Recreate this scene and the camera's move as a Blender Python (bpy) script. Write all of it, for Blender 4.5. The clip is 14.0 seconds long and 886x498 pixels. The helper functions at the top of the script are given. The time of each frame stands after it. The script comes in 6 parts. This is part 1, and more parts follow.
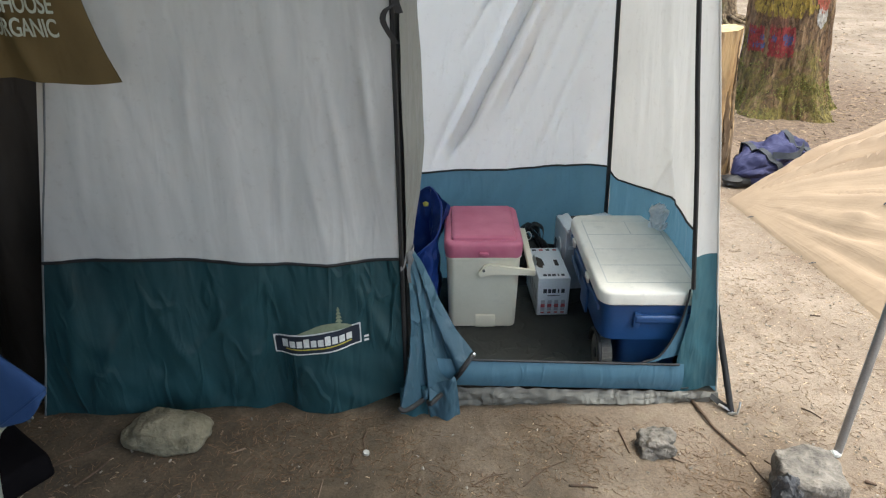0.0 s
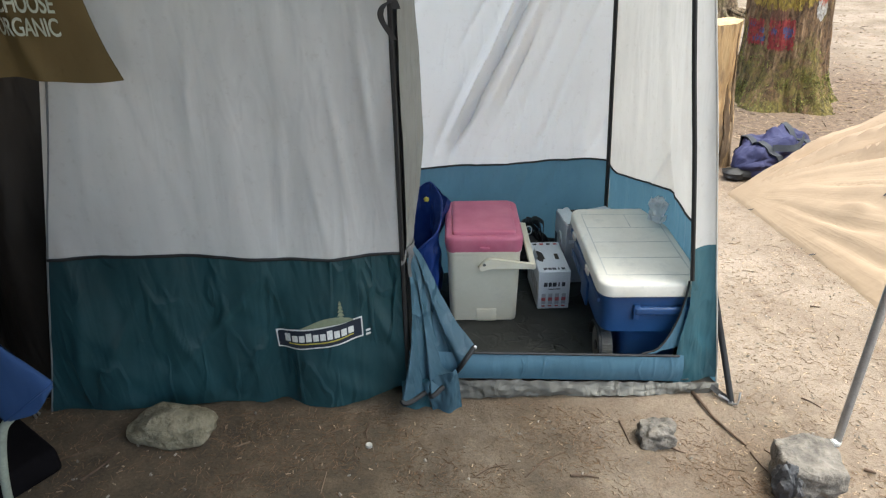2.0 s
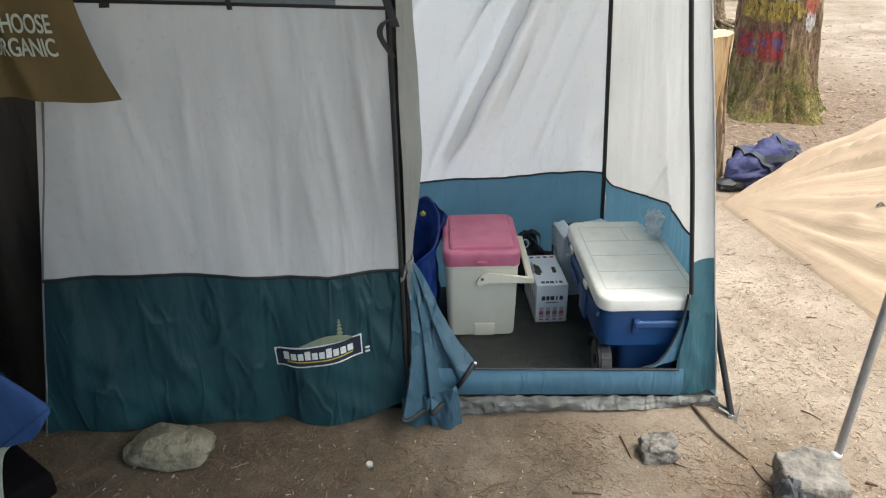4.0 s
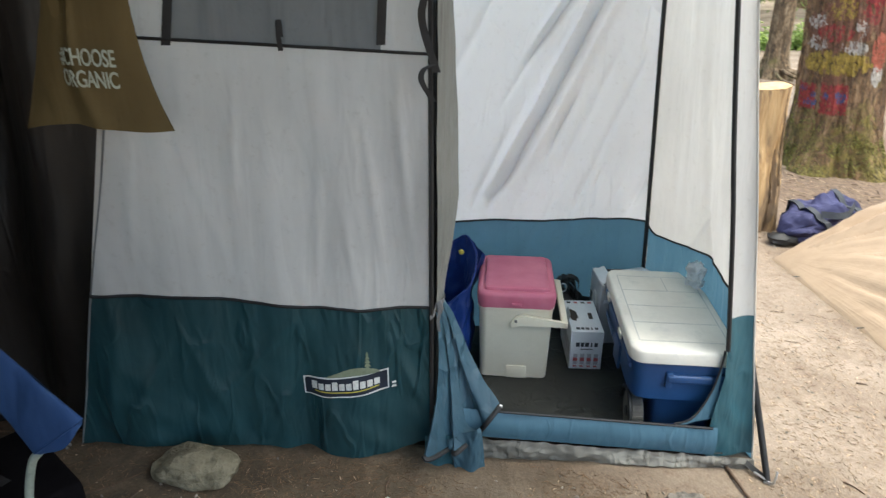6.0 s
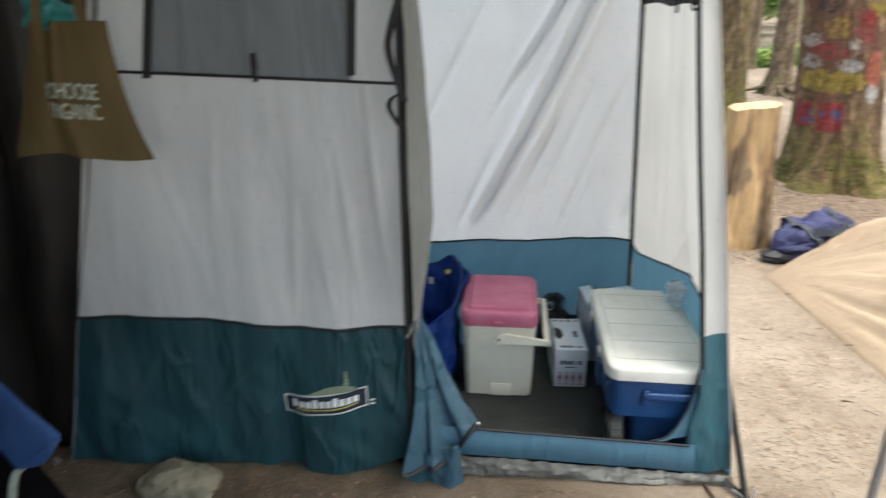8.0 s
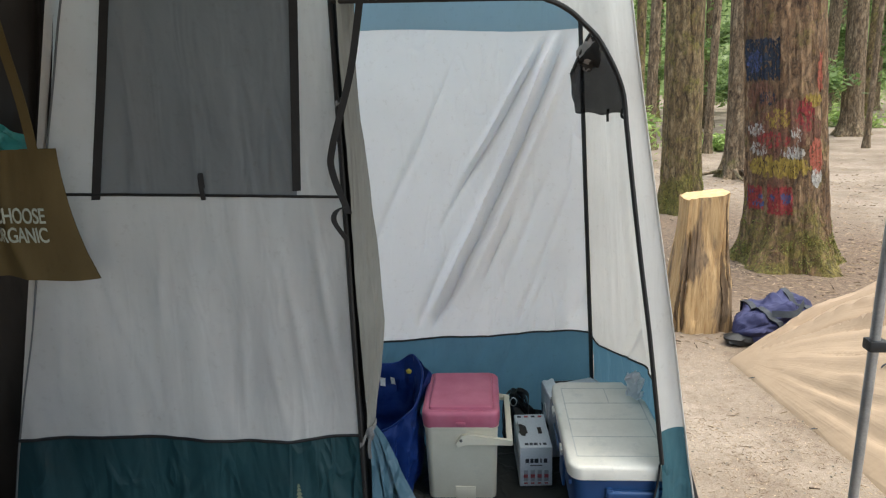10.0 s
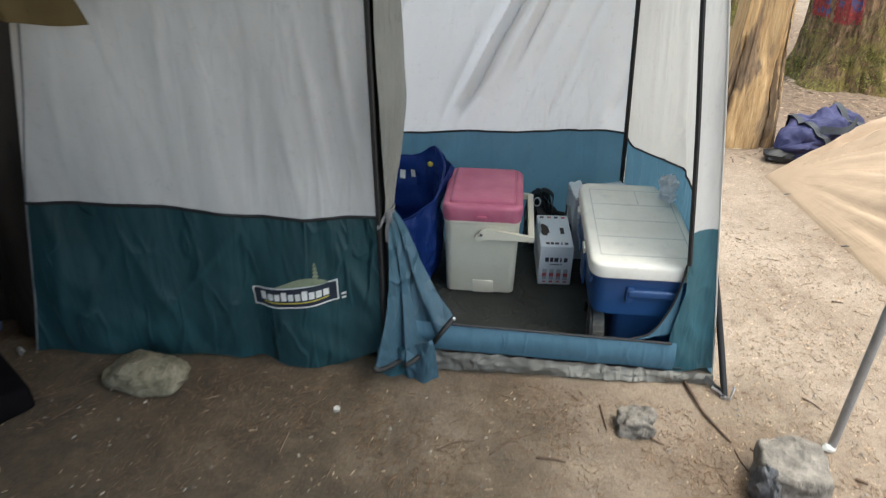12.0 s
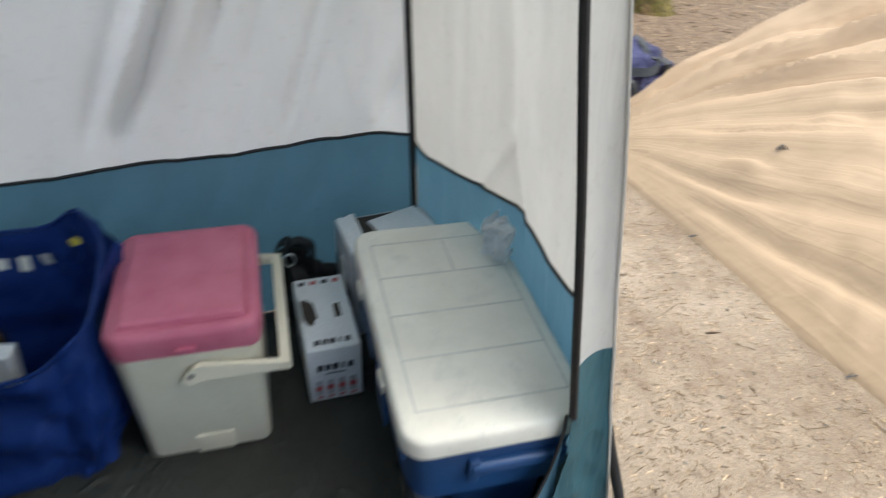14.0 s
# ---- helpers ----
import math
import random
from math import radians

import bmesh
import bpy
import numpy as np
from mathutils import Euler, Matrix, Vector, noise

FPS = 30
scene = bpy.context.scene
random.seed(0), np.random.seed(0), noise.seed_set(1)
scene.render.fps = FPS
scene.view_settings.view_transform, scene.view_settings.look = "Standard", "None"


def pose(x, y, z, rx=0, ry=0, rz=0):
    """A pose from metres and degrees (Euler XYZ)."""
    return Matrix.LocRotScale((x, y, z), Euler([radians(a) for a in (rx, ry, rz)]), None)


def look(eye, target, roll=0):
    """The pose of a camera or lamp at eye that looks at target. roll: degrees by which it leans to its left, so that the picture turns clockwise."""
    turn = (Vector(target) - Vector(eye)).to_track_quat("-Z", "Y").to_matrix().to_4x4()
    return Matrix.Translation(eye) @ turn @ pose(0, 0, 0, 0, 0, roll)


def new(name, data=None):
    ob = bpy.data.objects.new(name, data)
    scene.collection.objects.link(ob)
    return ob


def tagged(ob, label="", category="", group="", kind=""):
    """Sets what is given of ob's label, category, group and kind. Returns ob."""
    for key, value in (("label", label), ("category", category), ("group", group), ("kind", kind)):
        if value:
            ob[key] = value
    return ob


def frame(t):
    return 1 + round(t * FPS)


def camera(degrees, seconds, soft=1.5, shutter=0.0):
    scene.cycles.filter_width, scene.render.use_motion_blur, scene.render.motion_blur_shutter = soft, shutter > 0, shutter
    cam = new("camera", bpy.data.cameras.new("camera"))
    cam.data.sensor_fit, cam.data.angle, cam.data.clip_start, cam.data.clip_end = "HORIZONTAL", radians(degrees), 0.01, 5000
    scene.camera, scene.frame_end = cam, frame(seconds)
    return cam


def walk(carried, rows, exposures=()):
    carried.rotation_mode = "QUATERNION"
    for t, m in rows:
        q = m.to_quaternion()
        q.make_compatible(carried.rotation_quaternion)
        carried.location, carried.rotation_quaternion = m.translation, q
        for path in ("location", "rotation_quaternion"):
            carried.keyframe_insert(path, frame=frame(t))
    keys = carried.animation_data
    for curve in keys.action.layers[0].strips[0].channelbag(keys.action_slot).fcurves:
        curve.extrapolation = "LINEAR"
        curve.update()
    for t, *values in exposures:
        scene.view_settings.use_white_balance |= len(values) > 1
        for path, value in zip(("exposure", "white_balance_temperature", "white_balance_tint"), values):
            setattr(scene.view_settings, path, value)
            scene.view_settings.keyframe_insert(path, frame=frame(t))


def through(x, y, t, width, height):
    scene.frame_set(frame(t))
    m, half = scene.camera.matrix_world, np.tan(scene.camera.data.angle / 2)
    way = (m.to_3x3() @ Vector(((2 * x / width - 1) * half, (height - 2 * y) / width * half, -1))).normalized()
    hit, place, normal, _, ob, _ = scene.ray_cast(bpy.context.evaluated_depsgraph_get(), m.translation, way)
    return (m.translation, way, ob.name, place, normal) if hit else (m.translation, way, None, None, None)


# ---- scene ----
cam = camera(68.4, 14.0, soft=1.2, shutter=0.5)
PATH = [
    (0, (0.119, 0.063, 1.518), (0.072, 1.846, 0.614), -0.3),
    (0.5, (0.127, 0.051, 1.522), (0.073, 1.828, 0.607), -0.7),
    (1, (0.126, 0.05, 1.514), (0.056, 1.815, 0.577), -1.0),
    (1.5, (0.128, 0.051, 1.513), (0.061, 1.816, 0.576), -0.5),
    (2, (0.128, 0.043, 1.516), (0.072, 1.823, 0.605), -1.0),
    (2.5, (0.126, 0.044, 1.521), (0.082, 1.832, 0.626), -0.7),
    (5, (0.096, 0.065, 1.532), (0.073, 1.868, 0.666), -1.3),
    (5.5, (0.117, 0.064, 1.534), (0.072, 1.882, 0.703), -1.0),
    (6, (0.157, 0.05, 1.551), (-0.027, 1.879, 0.764), 0.3),
    (6.5, (0.204, 0.023, 1.568), (-0.088, 1.855, 0.821), -0.5),
    (7, (0.225, 0.004, 1.568), (-0.156, 1.828, 0.843), -0.9),
    (7.5, (0.223, 0.0, 1.556), (-0.155, 1.815, 0.805), -0.9),
    (8, (0.276, 0.014, 1.582), (0.05, 1.859, 0.845), -0.5),
    (8.2, (0.304, 0.014, 1.595), (0.18, 1.889, 0.909), -0.6),
    (10.3, (0.374, 0.007, 1.641), (0.193, 1.939, 1.156), -2.4),
    (10.5, (0.379, 0.004, 1.628), (0.169, 1.92, 1.095), -2.1),
    (11, (0.376, -0.018, 1.588), (0.126, 1.854, 0.931), -1.2),
    (11.5, (0.381, -0.016, 1.517), (0.118, 1.763, 0.642), -2.3),
    (12, (0.342, 0.118, 1.491), (0.127, 1.836, 0.488), 0.1),
    (12.5, (0.347, 0.4, 1.511), (0.248, 2.157, 0.56), -0.3),
    (13, (0.416, 0.675, 1.476), (0.47, 2.393, 0.455), 2.9),
    (13.5, (0.446, 0.955, 1.408), (0.520, 2.567, 0.227), 1.8),
    (14, (0.454, 1.268, 1.329), (0.887, 2.818, 0.141), 3.4),
]
EXPOSURES = [(t, e, 6450, 4) for t, e in ((0.0, 1.62), (2.0, 1.73), (5.5, 1.76), (6.5, 1.72), (8.0, 1.68), (10.5, 1.36), (11.5, 1.47), (12.5, 1.72), (13.2, 1.5), (14.0, 1.45))]
walk(cam, [(t, look(eye, target, roll)) for t, eye, target, roll in PATH], EXPOSURES)

# ---- daylight: soft light under tall trees ----
SUN_ELEV, SUN_AZ = 74.0, 105.0
world = bpy.data.worlds.new("sky")
scene.world = world
world.use_nodes = True
wn = world.node_tree.nodes
sky = wn.new("ShaderNodeTexSky")
sky.sky_type, sky.sun_disc = "NISHITA", False
sky.sun_elevation, sky.sun_rotation = radians(SUN_ELEV), radians(SUN_AZ)
sky.dust_density = 4.0
wn["Background"].inputs[1].default_value = 0.15
world.node_tree.links.new(sky.outputs[0], wn["Background"].inputs[0])
sun = new("sun", bpy.data.lights.new("sun", "SUN"))
sun.data.energy, sun.data.angle, sun.data.color = 1.7, radians(80), (1.0, 1.0, 0.9)
sun_way = Vector((math.sin(radians(SUN_AZ)) * math.cos(radians(SUN_ELEV)), math.cos(radians(SUN_AZ)) * math.cos(radians(SUN_ELEV)), math.sin(radians(SUN_ELEV))))
sun.matrix_world = look(sun_way * 30, (0, 0, 0))

# ---- materials ----
def nodes(name):
    m = bpy.data.materials.new(name)
    m.use_nodes = True
    t = m.node_tree
    return m, t, t.nodes["Principled BSDF"], t.nodes["Material Output"]


def coords(t, stretch=(1, 1, 1), turn=(0, 0, 0)):
    c = t.nodes.new("ShaderNodeTexCoord")
    p = t.nodes.new("ShaderNodeMapping")
    p.inputs["Scale"].default_value = stretch
    p.inputs["Rotation"].default_value = turn
    t.links.new(c.outputs["Object"], p.inputs[0])
    return p.outputs[0]


def noise_tex(t, vec, scale, detail=4.0, rough=0.55, distortion=0.0):
    n = t.nodes.new("ShaderNodeTexNoise")
    n.inputs["Scale"].default_value, n.inputs["Detail"].default_value = scale, detail
    n.inputs["Roughness"].default_value, n.inputs["Distortion"].default_value = rough, distortion
    t.links.new(vec, n.inputs["Vector"])
    return n.outputs["Fac"]


def ramp(t, fac, stops):
    r = t.nodes.new("ShaderNodeValToRGB")
    e = r.color_ramp.elements
    while len(e) < len(stops):
        e.new(0.5)
    for k, (at, col) in zip(e, stops):
        k.position = at
        k.color = (*col, 1) if len(col) == 3 else col
    t.links.new(fac, r.inputs[0])
    return r.outputs[0]


def mixc(t, a, b, fac, mode="MIX"):
    m = t.nodes.new("ShaderNodeMix")
    m.data_type, m.blend_type = "RGBA", mode
    for sock, v in ((m.inputs[0], fac), (m.inputs[6], a), (m.inputs[7], b)):
        if hasattr(v, "default_value"):
            t.links.new(v, sock)
        elif isinstance(v, (int, float)):
            sock.default_value = v
        else:
            sock.default_value = (*v, 1)
    return m.outputs[2]


def bump(t, p, height, strength, dist, normal=None):
    b = t.nodes.new("ShaderNodeBump")
    b.inputs["Strength"].default_value, b.inputs["Distance"].default_value = strength, dist
    t.links.new(height, b.inputs["Height"])
    if normal is not None:
        t.links.new(normal, b.inputs["Normal"])
    if p is not None:
        t.links.new(b.outputs[0], p.inputs["Normal"])
    return b.outputs[0]


def surface(name, a, b, scale=8.0, rough=0.6, grain=120.0, relief=0.15, depth=0.002, metal=0.0, speck=0.72, stains=None, stretch=(1, 1, 1), detail=6.0):
    """Two-tone surface with broad variation, fine grain and optional stains."""
    m, t, p, o = nodes(name)
    v = coords(t, stretch)
    broad = noise_tex(t, v, scale, detail)
    fine = noise_tex(t, v, grain, 3)
    col = ramp(t, broad, [(0.3, a), (0.7, b)])
    col = mixc(t, col, ramp(t, fine, [(0.3, (speck, speck, speck)), (0.7, (1, 1, 1))]), 0.6, "MULTIPLY")
    if stains:
        col = mixc(t, col, stains, ramp(t, noise_tex(t, v, scale * 2.3, 8, 0.7), [(0.56, (0, 0, 0)), (0.72, (0.8, 0.8, 0.8))]))
    t.links.new(col, p.inputs["Base Color"])
    p.inputs["Roughness"].default_value, p.inputs["Metallic"].default_value = rough, metal
    bump(t, p, fine, relief, depth, bump(t, None, broad, relief, depth * 4))
    return m


def cloth(name, colour, through=0.35, rough=0.55, folds=0.6, weave=900.0, streak=(5, 5, 1.1), dirt=0.25, gloss=0.25, lines=0.0, lean=0.0, sheer=0.0):
    """Thin woven nylon that lets some light through."""
    m, t, p, o = nodes(name)
    v = coords(t)
    vs = coords(t, streak)
    broad = noise_tex(t, v, 2.2, 6, 0.6)
    dark = tuple(c * (1 - dirt) for c in colour)
    col = ramp(t, broad, [(0.3, dark), (0.62, colour)])
    speck = noise_tex(t, v, 45, 4, 0.7)
    col = mixc(t, col, ramp(t, speck, [(0.28, (0.82, 0.8, 0.78)), (0.42, (1, 1, 1))]), 0.5, "MULTIPLY")
    t.links.new(col, p.inputs["Base Color"])
    p.inputs["Roughness"].default_value = rough
    p.inputs["Specular IOR Level"].default_value = gloss
    crease = noise_tex(t, vs, 3.0, 2, 0.4, 0.6)
    n1 = bump(t, None, crease, folds, 0.03)
    crumple = noise_tex(t, v, 14, 3, 0.5, 1.0)
    n2 = bump(t, None, crumple, folds * 0.35, 0.01, n1)
    if lines:
        for k, (stretch, turn) in enumerate((((9, 9, 1.3), lean), ((6, 6, 2.2), lean * 0.5 + 0.35), ((5, 5, 2.5), lean - 0.5))):
            ridge = ramp(t, noise_tex(t, coords(t, stretch, (0, turn, 0)), 1.1 + 0.3 * k, 2, 0.4, 0.3), [(0.455, (0, 0, 0)), (0.497, (1, 1, 1)), (0.503, (1, 1, 1)), (0.56, (0, 0, 0))])
            gate = ramp(t, noise_tex(t, v, 2.1 + k, 2), [(0.45, (0, 0, 0)), (0.62, (1, 1, 1))])
            n2 = bump(t, None, mixc(t, (0, 0, 0), ridge, gate), lines * (1.0 if k == 0 else 0.6), 0.012, n2)
    n3 = bump(t, p, noise_tex(t, v, weave, 1), 0.08, 0.001, n2)
    if through:
        tr = t.nodes.new("ShaderNodeBsdfTranslucent")
        t.links.new(col, tr.inputs[0])
        t.links.new(n3, tr.inputs["Normal"])
        mx = t.nodes.new("ShaderNodeMixShader")
        mx.inputs[0].default_value = through
        t.links.new(p.outputs[0], mx.inputs[1])
        t.links.new(tr.outputs[0], mx.inputs[2])
        t.links.new(mx.outputs[0], o.inputs[0])
    if sheer:
        holes = t.nodes.new("ShaderNodeBsdfTransparent")
        m2 = t.nodes.new("ShaderNodeMixShader")
        m2.inputs[0].default_value = sheer
        t.links.new(mx.outputs[0], m2.inputs[1])
        t.links.new(holes.outputs[0], m2.inputs[2])
        t.links.new(m2.outputs[0], o.inputs[0])
    return m


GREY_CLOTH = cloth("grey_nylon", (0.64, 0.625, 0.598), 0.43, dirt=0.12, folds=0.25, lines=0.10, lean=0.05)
# Back wall's paler copy of the grey nylon, daylight through it in its colour.
BACKLIT_CLOTH = cloth("pale_nylon", (0.79, 0.78, 0.795), 0.5, dirt=0.06, folds=0.2, streak=(3, 3, 2), lines=0.30, lean=0.45)
# Skirt band in several tones: shade outside, light through it inside, put in colour.
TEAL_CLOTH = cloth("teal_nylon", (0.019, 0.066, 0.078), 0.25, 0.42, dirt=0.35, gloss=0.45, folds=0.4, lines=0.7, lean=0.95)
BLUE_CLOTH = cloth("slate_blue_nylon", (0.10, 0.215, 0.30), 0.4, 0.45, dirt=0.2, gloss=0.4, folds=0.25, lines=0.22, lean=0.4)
# Same grey nylon as the wall, darkened for shade in the gathered folds.
FLAP_CLOTH = cloth("grey_green_nylon", (0.25, 0.247, 0.225), 0.22, dirt=0.2, folds=0.6, streak=(9, 9, 1.2), lines=0.7, lean=0.1)
WINDOW_CLOTH = cloth("dark_grey_nylon", (0.2, 0.21, 0.215), 0.3, dirt=0.15)
ROOF_CLOTH = cloth("light_blue_nylon", (0.34, 0.48, 0.56), 0.6, 0.5, dirt=0.1, folds=0.2)
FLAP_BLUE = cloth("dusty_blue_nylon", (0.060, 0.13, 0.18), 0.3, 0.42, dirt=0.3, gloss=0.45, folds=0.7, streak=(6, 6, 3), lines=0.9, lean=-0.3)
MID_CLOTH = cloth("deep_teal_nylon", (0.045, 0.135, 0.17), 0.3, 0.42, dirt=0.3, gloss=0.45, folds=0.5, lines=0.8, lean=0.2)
SHEET_CLOTH = cloth("silver_groundsheet", (0.23, 0.222, 0.195), 0.1, 0.55, folds=0.8, streak=(3, 3, 6), dirt=0.55, lines=0.8)
FLOOR_CLOTH = cloth("charcoal_floor_cloth", (0.047, 0.048, 0.043), 0.0, 0.62, folds=0.5, streak=(1, 1, 1), dirt=0.6, lines=0.5)
CURTAIN_CLOTH = cloth("brown_tarp", (0.021, 0.017, 0.0145), 0.05, 0.42, dirt=0.5, gloss=0.45, folds=0.35, lines=0.2)
CANOPY_CLOTH = cloth("canopy_tarp", (0.12, 0.105, 0.095), 0.05, 0.6, dirt=0.3)
BEIGE_CLOTH = cloth("beige_lining", (0.32, 0.25, 0.2), 0.1, 0.6, dirt=0.3)
TARP_CLOTH = cloth("tan_canvas", (0.365, 0.265, 0.178), 0.12, 0.75, folds=0.15, streak=(1.5, 4, 4), dirt=0.1)


def fan_creases(m, x, y):
    """Relief of sharp creases that run out from a pulled corner of a cloth."""
    t = m.node_tree
    p = t.nodes["Principled BSDF"]
    tc = t.nodes.new("ShaderNodeTexCoord")
    off = t.nodes.new("ShaderNodeVectorMath")
    off.operation = "SUBTRACT"
    t.links.new(tc.outputs["Object"], off.inputs[0])
    off.inputs[1].default_value = (x, y, 0)
    sep = t.nodes.new("ShaderNodeSeparateXYZ")
    t.links.new(off.outputs[0], sep.inputs[0])
    ang = t.nodes.new("ShaderNodeMath")
    ang.operation = "ARCTAN2"
    t.links.new(sep.outputs["Y"], ang.inputs[0])
    t.links.new(sep.outputs["X"], ang.inputs[1])
    far = t.nodes.new("ShaderNodeVectorMath")
    far.operation = "LENGTH"
    t.links.new(off.outputs[0], far.inputs[0])
    both = t.nodes.new("ShaderNodeCombineXYZ")
    t.links.new(ang.outputs[0], both.inputs["X"])
    t.links.new(far.outputs["Value"], both.inputs["Y"])
    nrm = p.inputs["Normal"].links[0].from_socket
    for stretch, amount in (((9, 0.7, 1), 0.07), ((22, 1.6, 1), 0.07)):
        mp = t.nodes.new("ShaderNodeMapping")
        mp.inputs["Scale"].default_value = stretch
        t.links.new(both.outputs[0], mp.inputs["Vector"])
        ridge = ramp(t, noise_tex(t, mp.outputs[0], 1.0, 2, 0.45, 0.3), [(0.36, (0, 0, 0)), (0.49, (1, 1, 1)), (0.53, (0.2, 0.2, 0.2)), (0.7, (0.7, 0.7, 0.7))])
        nrm = bump(t, None, ridge, amount, 0.03, nrm)
    t.links.new(nrm, p.inputs["Normal"])


fan_creases(TARP_CLOTH, 1.76, 3.66)
OLIVE_CLOTH = cloth("olive_canvas", (0.145, 0.105, 0.045), 0.05, 0.85, folds=0.3, weave=400, dirt=0.2)
NAVY_CLOTH = cloth("navy_canvas", (0.045, 0.047, 0.115), 0.0, 0.75, folds=0.9, streak=(4, 4, 4), dirt=0.4)
CHAIR_CLOTH = cloth("blue_polyester", (0.026, 0.066, 0.175), 0.05, 0.75, folds=0.5, dirt=0.3)
PURPLE_CLOTH = cloth("dark_purple_fleece", (0.013, 0.011, 0.04), 0.0, 0.9, folds=0.8, dirt=0.4)
BAG_CLOTH = cloth("royal_blue_woven_plastic", (0.012, 0.038, 0.185), 0.1, 0.4, folds=0.7, streak=(3, 3, 3), dirt=0.3)
MESH_CLOTH = cloth("black_mesh", (0.02, 0.02, 0.022), 0.25, 0.8, folds=0.6, streak=(6, 6, 3), sheer=0.24)
DOOR_MESH = cloth("black_door_mesh", (0.016, 0.017, 0.017), 0.08, 0.85, folds=0.6, streak=(9, 9, 1))
BLACK = surface("black_webbing", (0.006, 0.006, 0.007), (0.012, 0.012, 0.013), 30, 0.6, 400, 0.3)
GREY_WEB = surface("grey_webbing", (0.1, 0.1, 0.1), (0.17, 0.17, 0.17), 30, 0.7, 400, 0.3)
STRAP = surface("slate_strap", (0.014, 0.017, 0.022), (0.026, 0.03, 0.038), 30, 0.7, 400, 0.3)
CREAM = surface("cream_plastic", (0.73, 0.675, 0.53), (0.80, 0.75, 0.615), 6, 0.5, 90, 0.05, speck=0.95, stains=(0.66, 0.62, 0.51))
PINK = surface("faded_pink_plastic", (0.46, 0.11, 0.18), (0.57, 0.175, 0.25), 9, 0.5, 120, 0.05, speck=0.95, stains=(0.45, 0.14, 0.2))
LID_WHITE = surface("scuffed_white_plastic", (0.68, 0.65, 0.575), (0.79, 0.76, 0.685), 7, 0.8, 60, 0.05, speck=0.94, stains=(0.6, 0.585, 0.53))
LID_WHITE.node_tree.nodes["Principled BSDF"].inputs["Specular IOR Level"].default_value = 0.15
COOLER_BLUE = surface("blue_plastic", (0.012, 0.045, 0.135), (0.02, 0.075, 0.21), 6, 0.42, 120, 0.05, speck=0.93)
RUBBER = surface("worn_grey_wheel", (0.09, 0.086, 0.078), (0.2, 0.19, 0.17), 20, 0.8, 160, 0.3)
CARD = surface("white_cardboard", (0.74, 0.76, 0.78), (0.8, 0.82, 0.84), 12, 0.6, 200, 0.05)
CARD_GREY = surface("grey_cardboard", (0.42, 0.42, 0.44), (0.56, 0.56, 0.58), 9, 0.6, 200, 0.05)
CARD_IN = surface("shadowed_cardboard_inside", (0.03, 0.022, 0.018), (0.06, 0.045, 0.035), 12, 0.8)
INK = surface("dark_print", (0.03, 0.035, 0.045), (0.05, 0.05, 0.06), 40, 0.6)
RED_INK = surface("red_print", (0.45, 0.05, 0.06), (0.6, 0.16, 0.16), 60, 0.6)
WHITE_INK = surface("white_print", (0.62, 0.62, 0.58), (0.75, 0.75, 0.72), 60, 0.6)
LOGO_NAVY = surface("navy_print", (0.01, 0.016, 0.03), (0.016, 0.026, 0.045), 30, 0.5)
LOGO_YELLOW = surface("yellow_print", (0.5, 0.42, 0.05), (0.6, 0.5, 0.08), 30, 0.6)
LOGO_SAGE = surface("sage_print", (0.16, 0.2, 0.13), (0.25, 0.28, 0.18), 18, 0.6)
STEEL = surface("grey_steel", (0.3, 0.31, 0.32), (0.42, 0.43, 0.44), 12, 0.45, 200, 0.1, metal=0.7)
SILVER = surface("bright_steel", (0.6, 0.6, 0.6), (0.75, 0.75, 0.75), 20, 0.3, 200, 0.1, metal=0.9)
PALE_TUBE = surface("pale_green_painted_tube", (0.27, 0.3, 0.25), (0.36, 0.40, 0.33), 15, 0.45)
TEAL_FILM = cloth("teal_plastic_film", (0.08, 0.42, 0.40), 0.3, 0.25, folds=1.0, streak=(8, 8, 8), gloss=0.6)
CLEAR_FILM = cloth("cloudy_plastic_film", (0.88, 0.90, 0.92), 0.45, 0.2, folds=1.0, streak=(12, 12, 12), gloss=0.6)
TWIG = surface("dry_twig", (0.05, 0.03, 0.018), (0.13, 0.08, 0.05), 30, 0.85, 200, 0.5)
ROCK = surface("pale_granite", (0.085, 0.075, 0.064), (0.25, 0.22, 0.185), 20, 0.9, 70, 0.9, 0.006, stains=(0.06, 0.056, 0.052))
ROCK_OLD = surface("mossy_boulder_stone", (0.13, 0.112, 0.07), (0.27, 0.235, 0.16), 16, 0.9, 60, 1.0, 0.007, stains=(0.08, 0.075, 0.05))
ROCK_DARK = surface("dark_broken_stone", (0.03, 0.03, 0.033), (0.08, 0.08, 0.085), 25, 0.6, 120, 0.8, 0.004)
SAWN = surface("fresh_split_wood", (0.46, 0.30, 0.13), (0.62, 0.45, 0.24), 5, 0.75, 60, 0.4, 0.004, stains=(0.36, 0.22, 0.10), stretch=(5, 5, 0.6))
OLD_WOOD = surface("weathered_log_side", (0.13, 0.08, 0.045), (0.3, 0.2, 0.11), 6, 0.85, 50, 0.6, 0.006, stains=(0.06, 0.04, 0.025), stretch=(4, 4, 0.5))


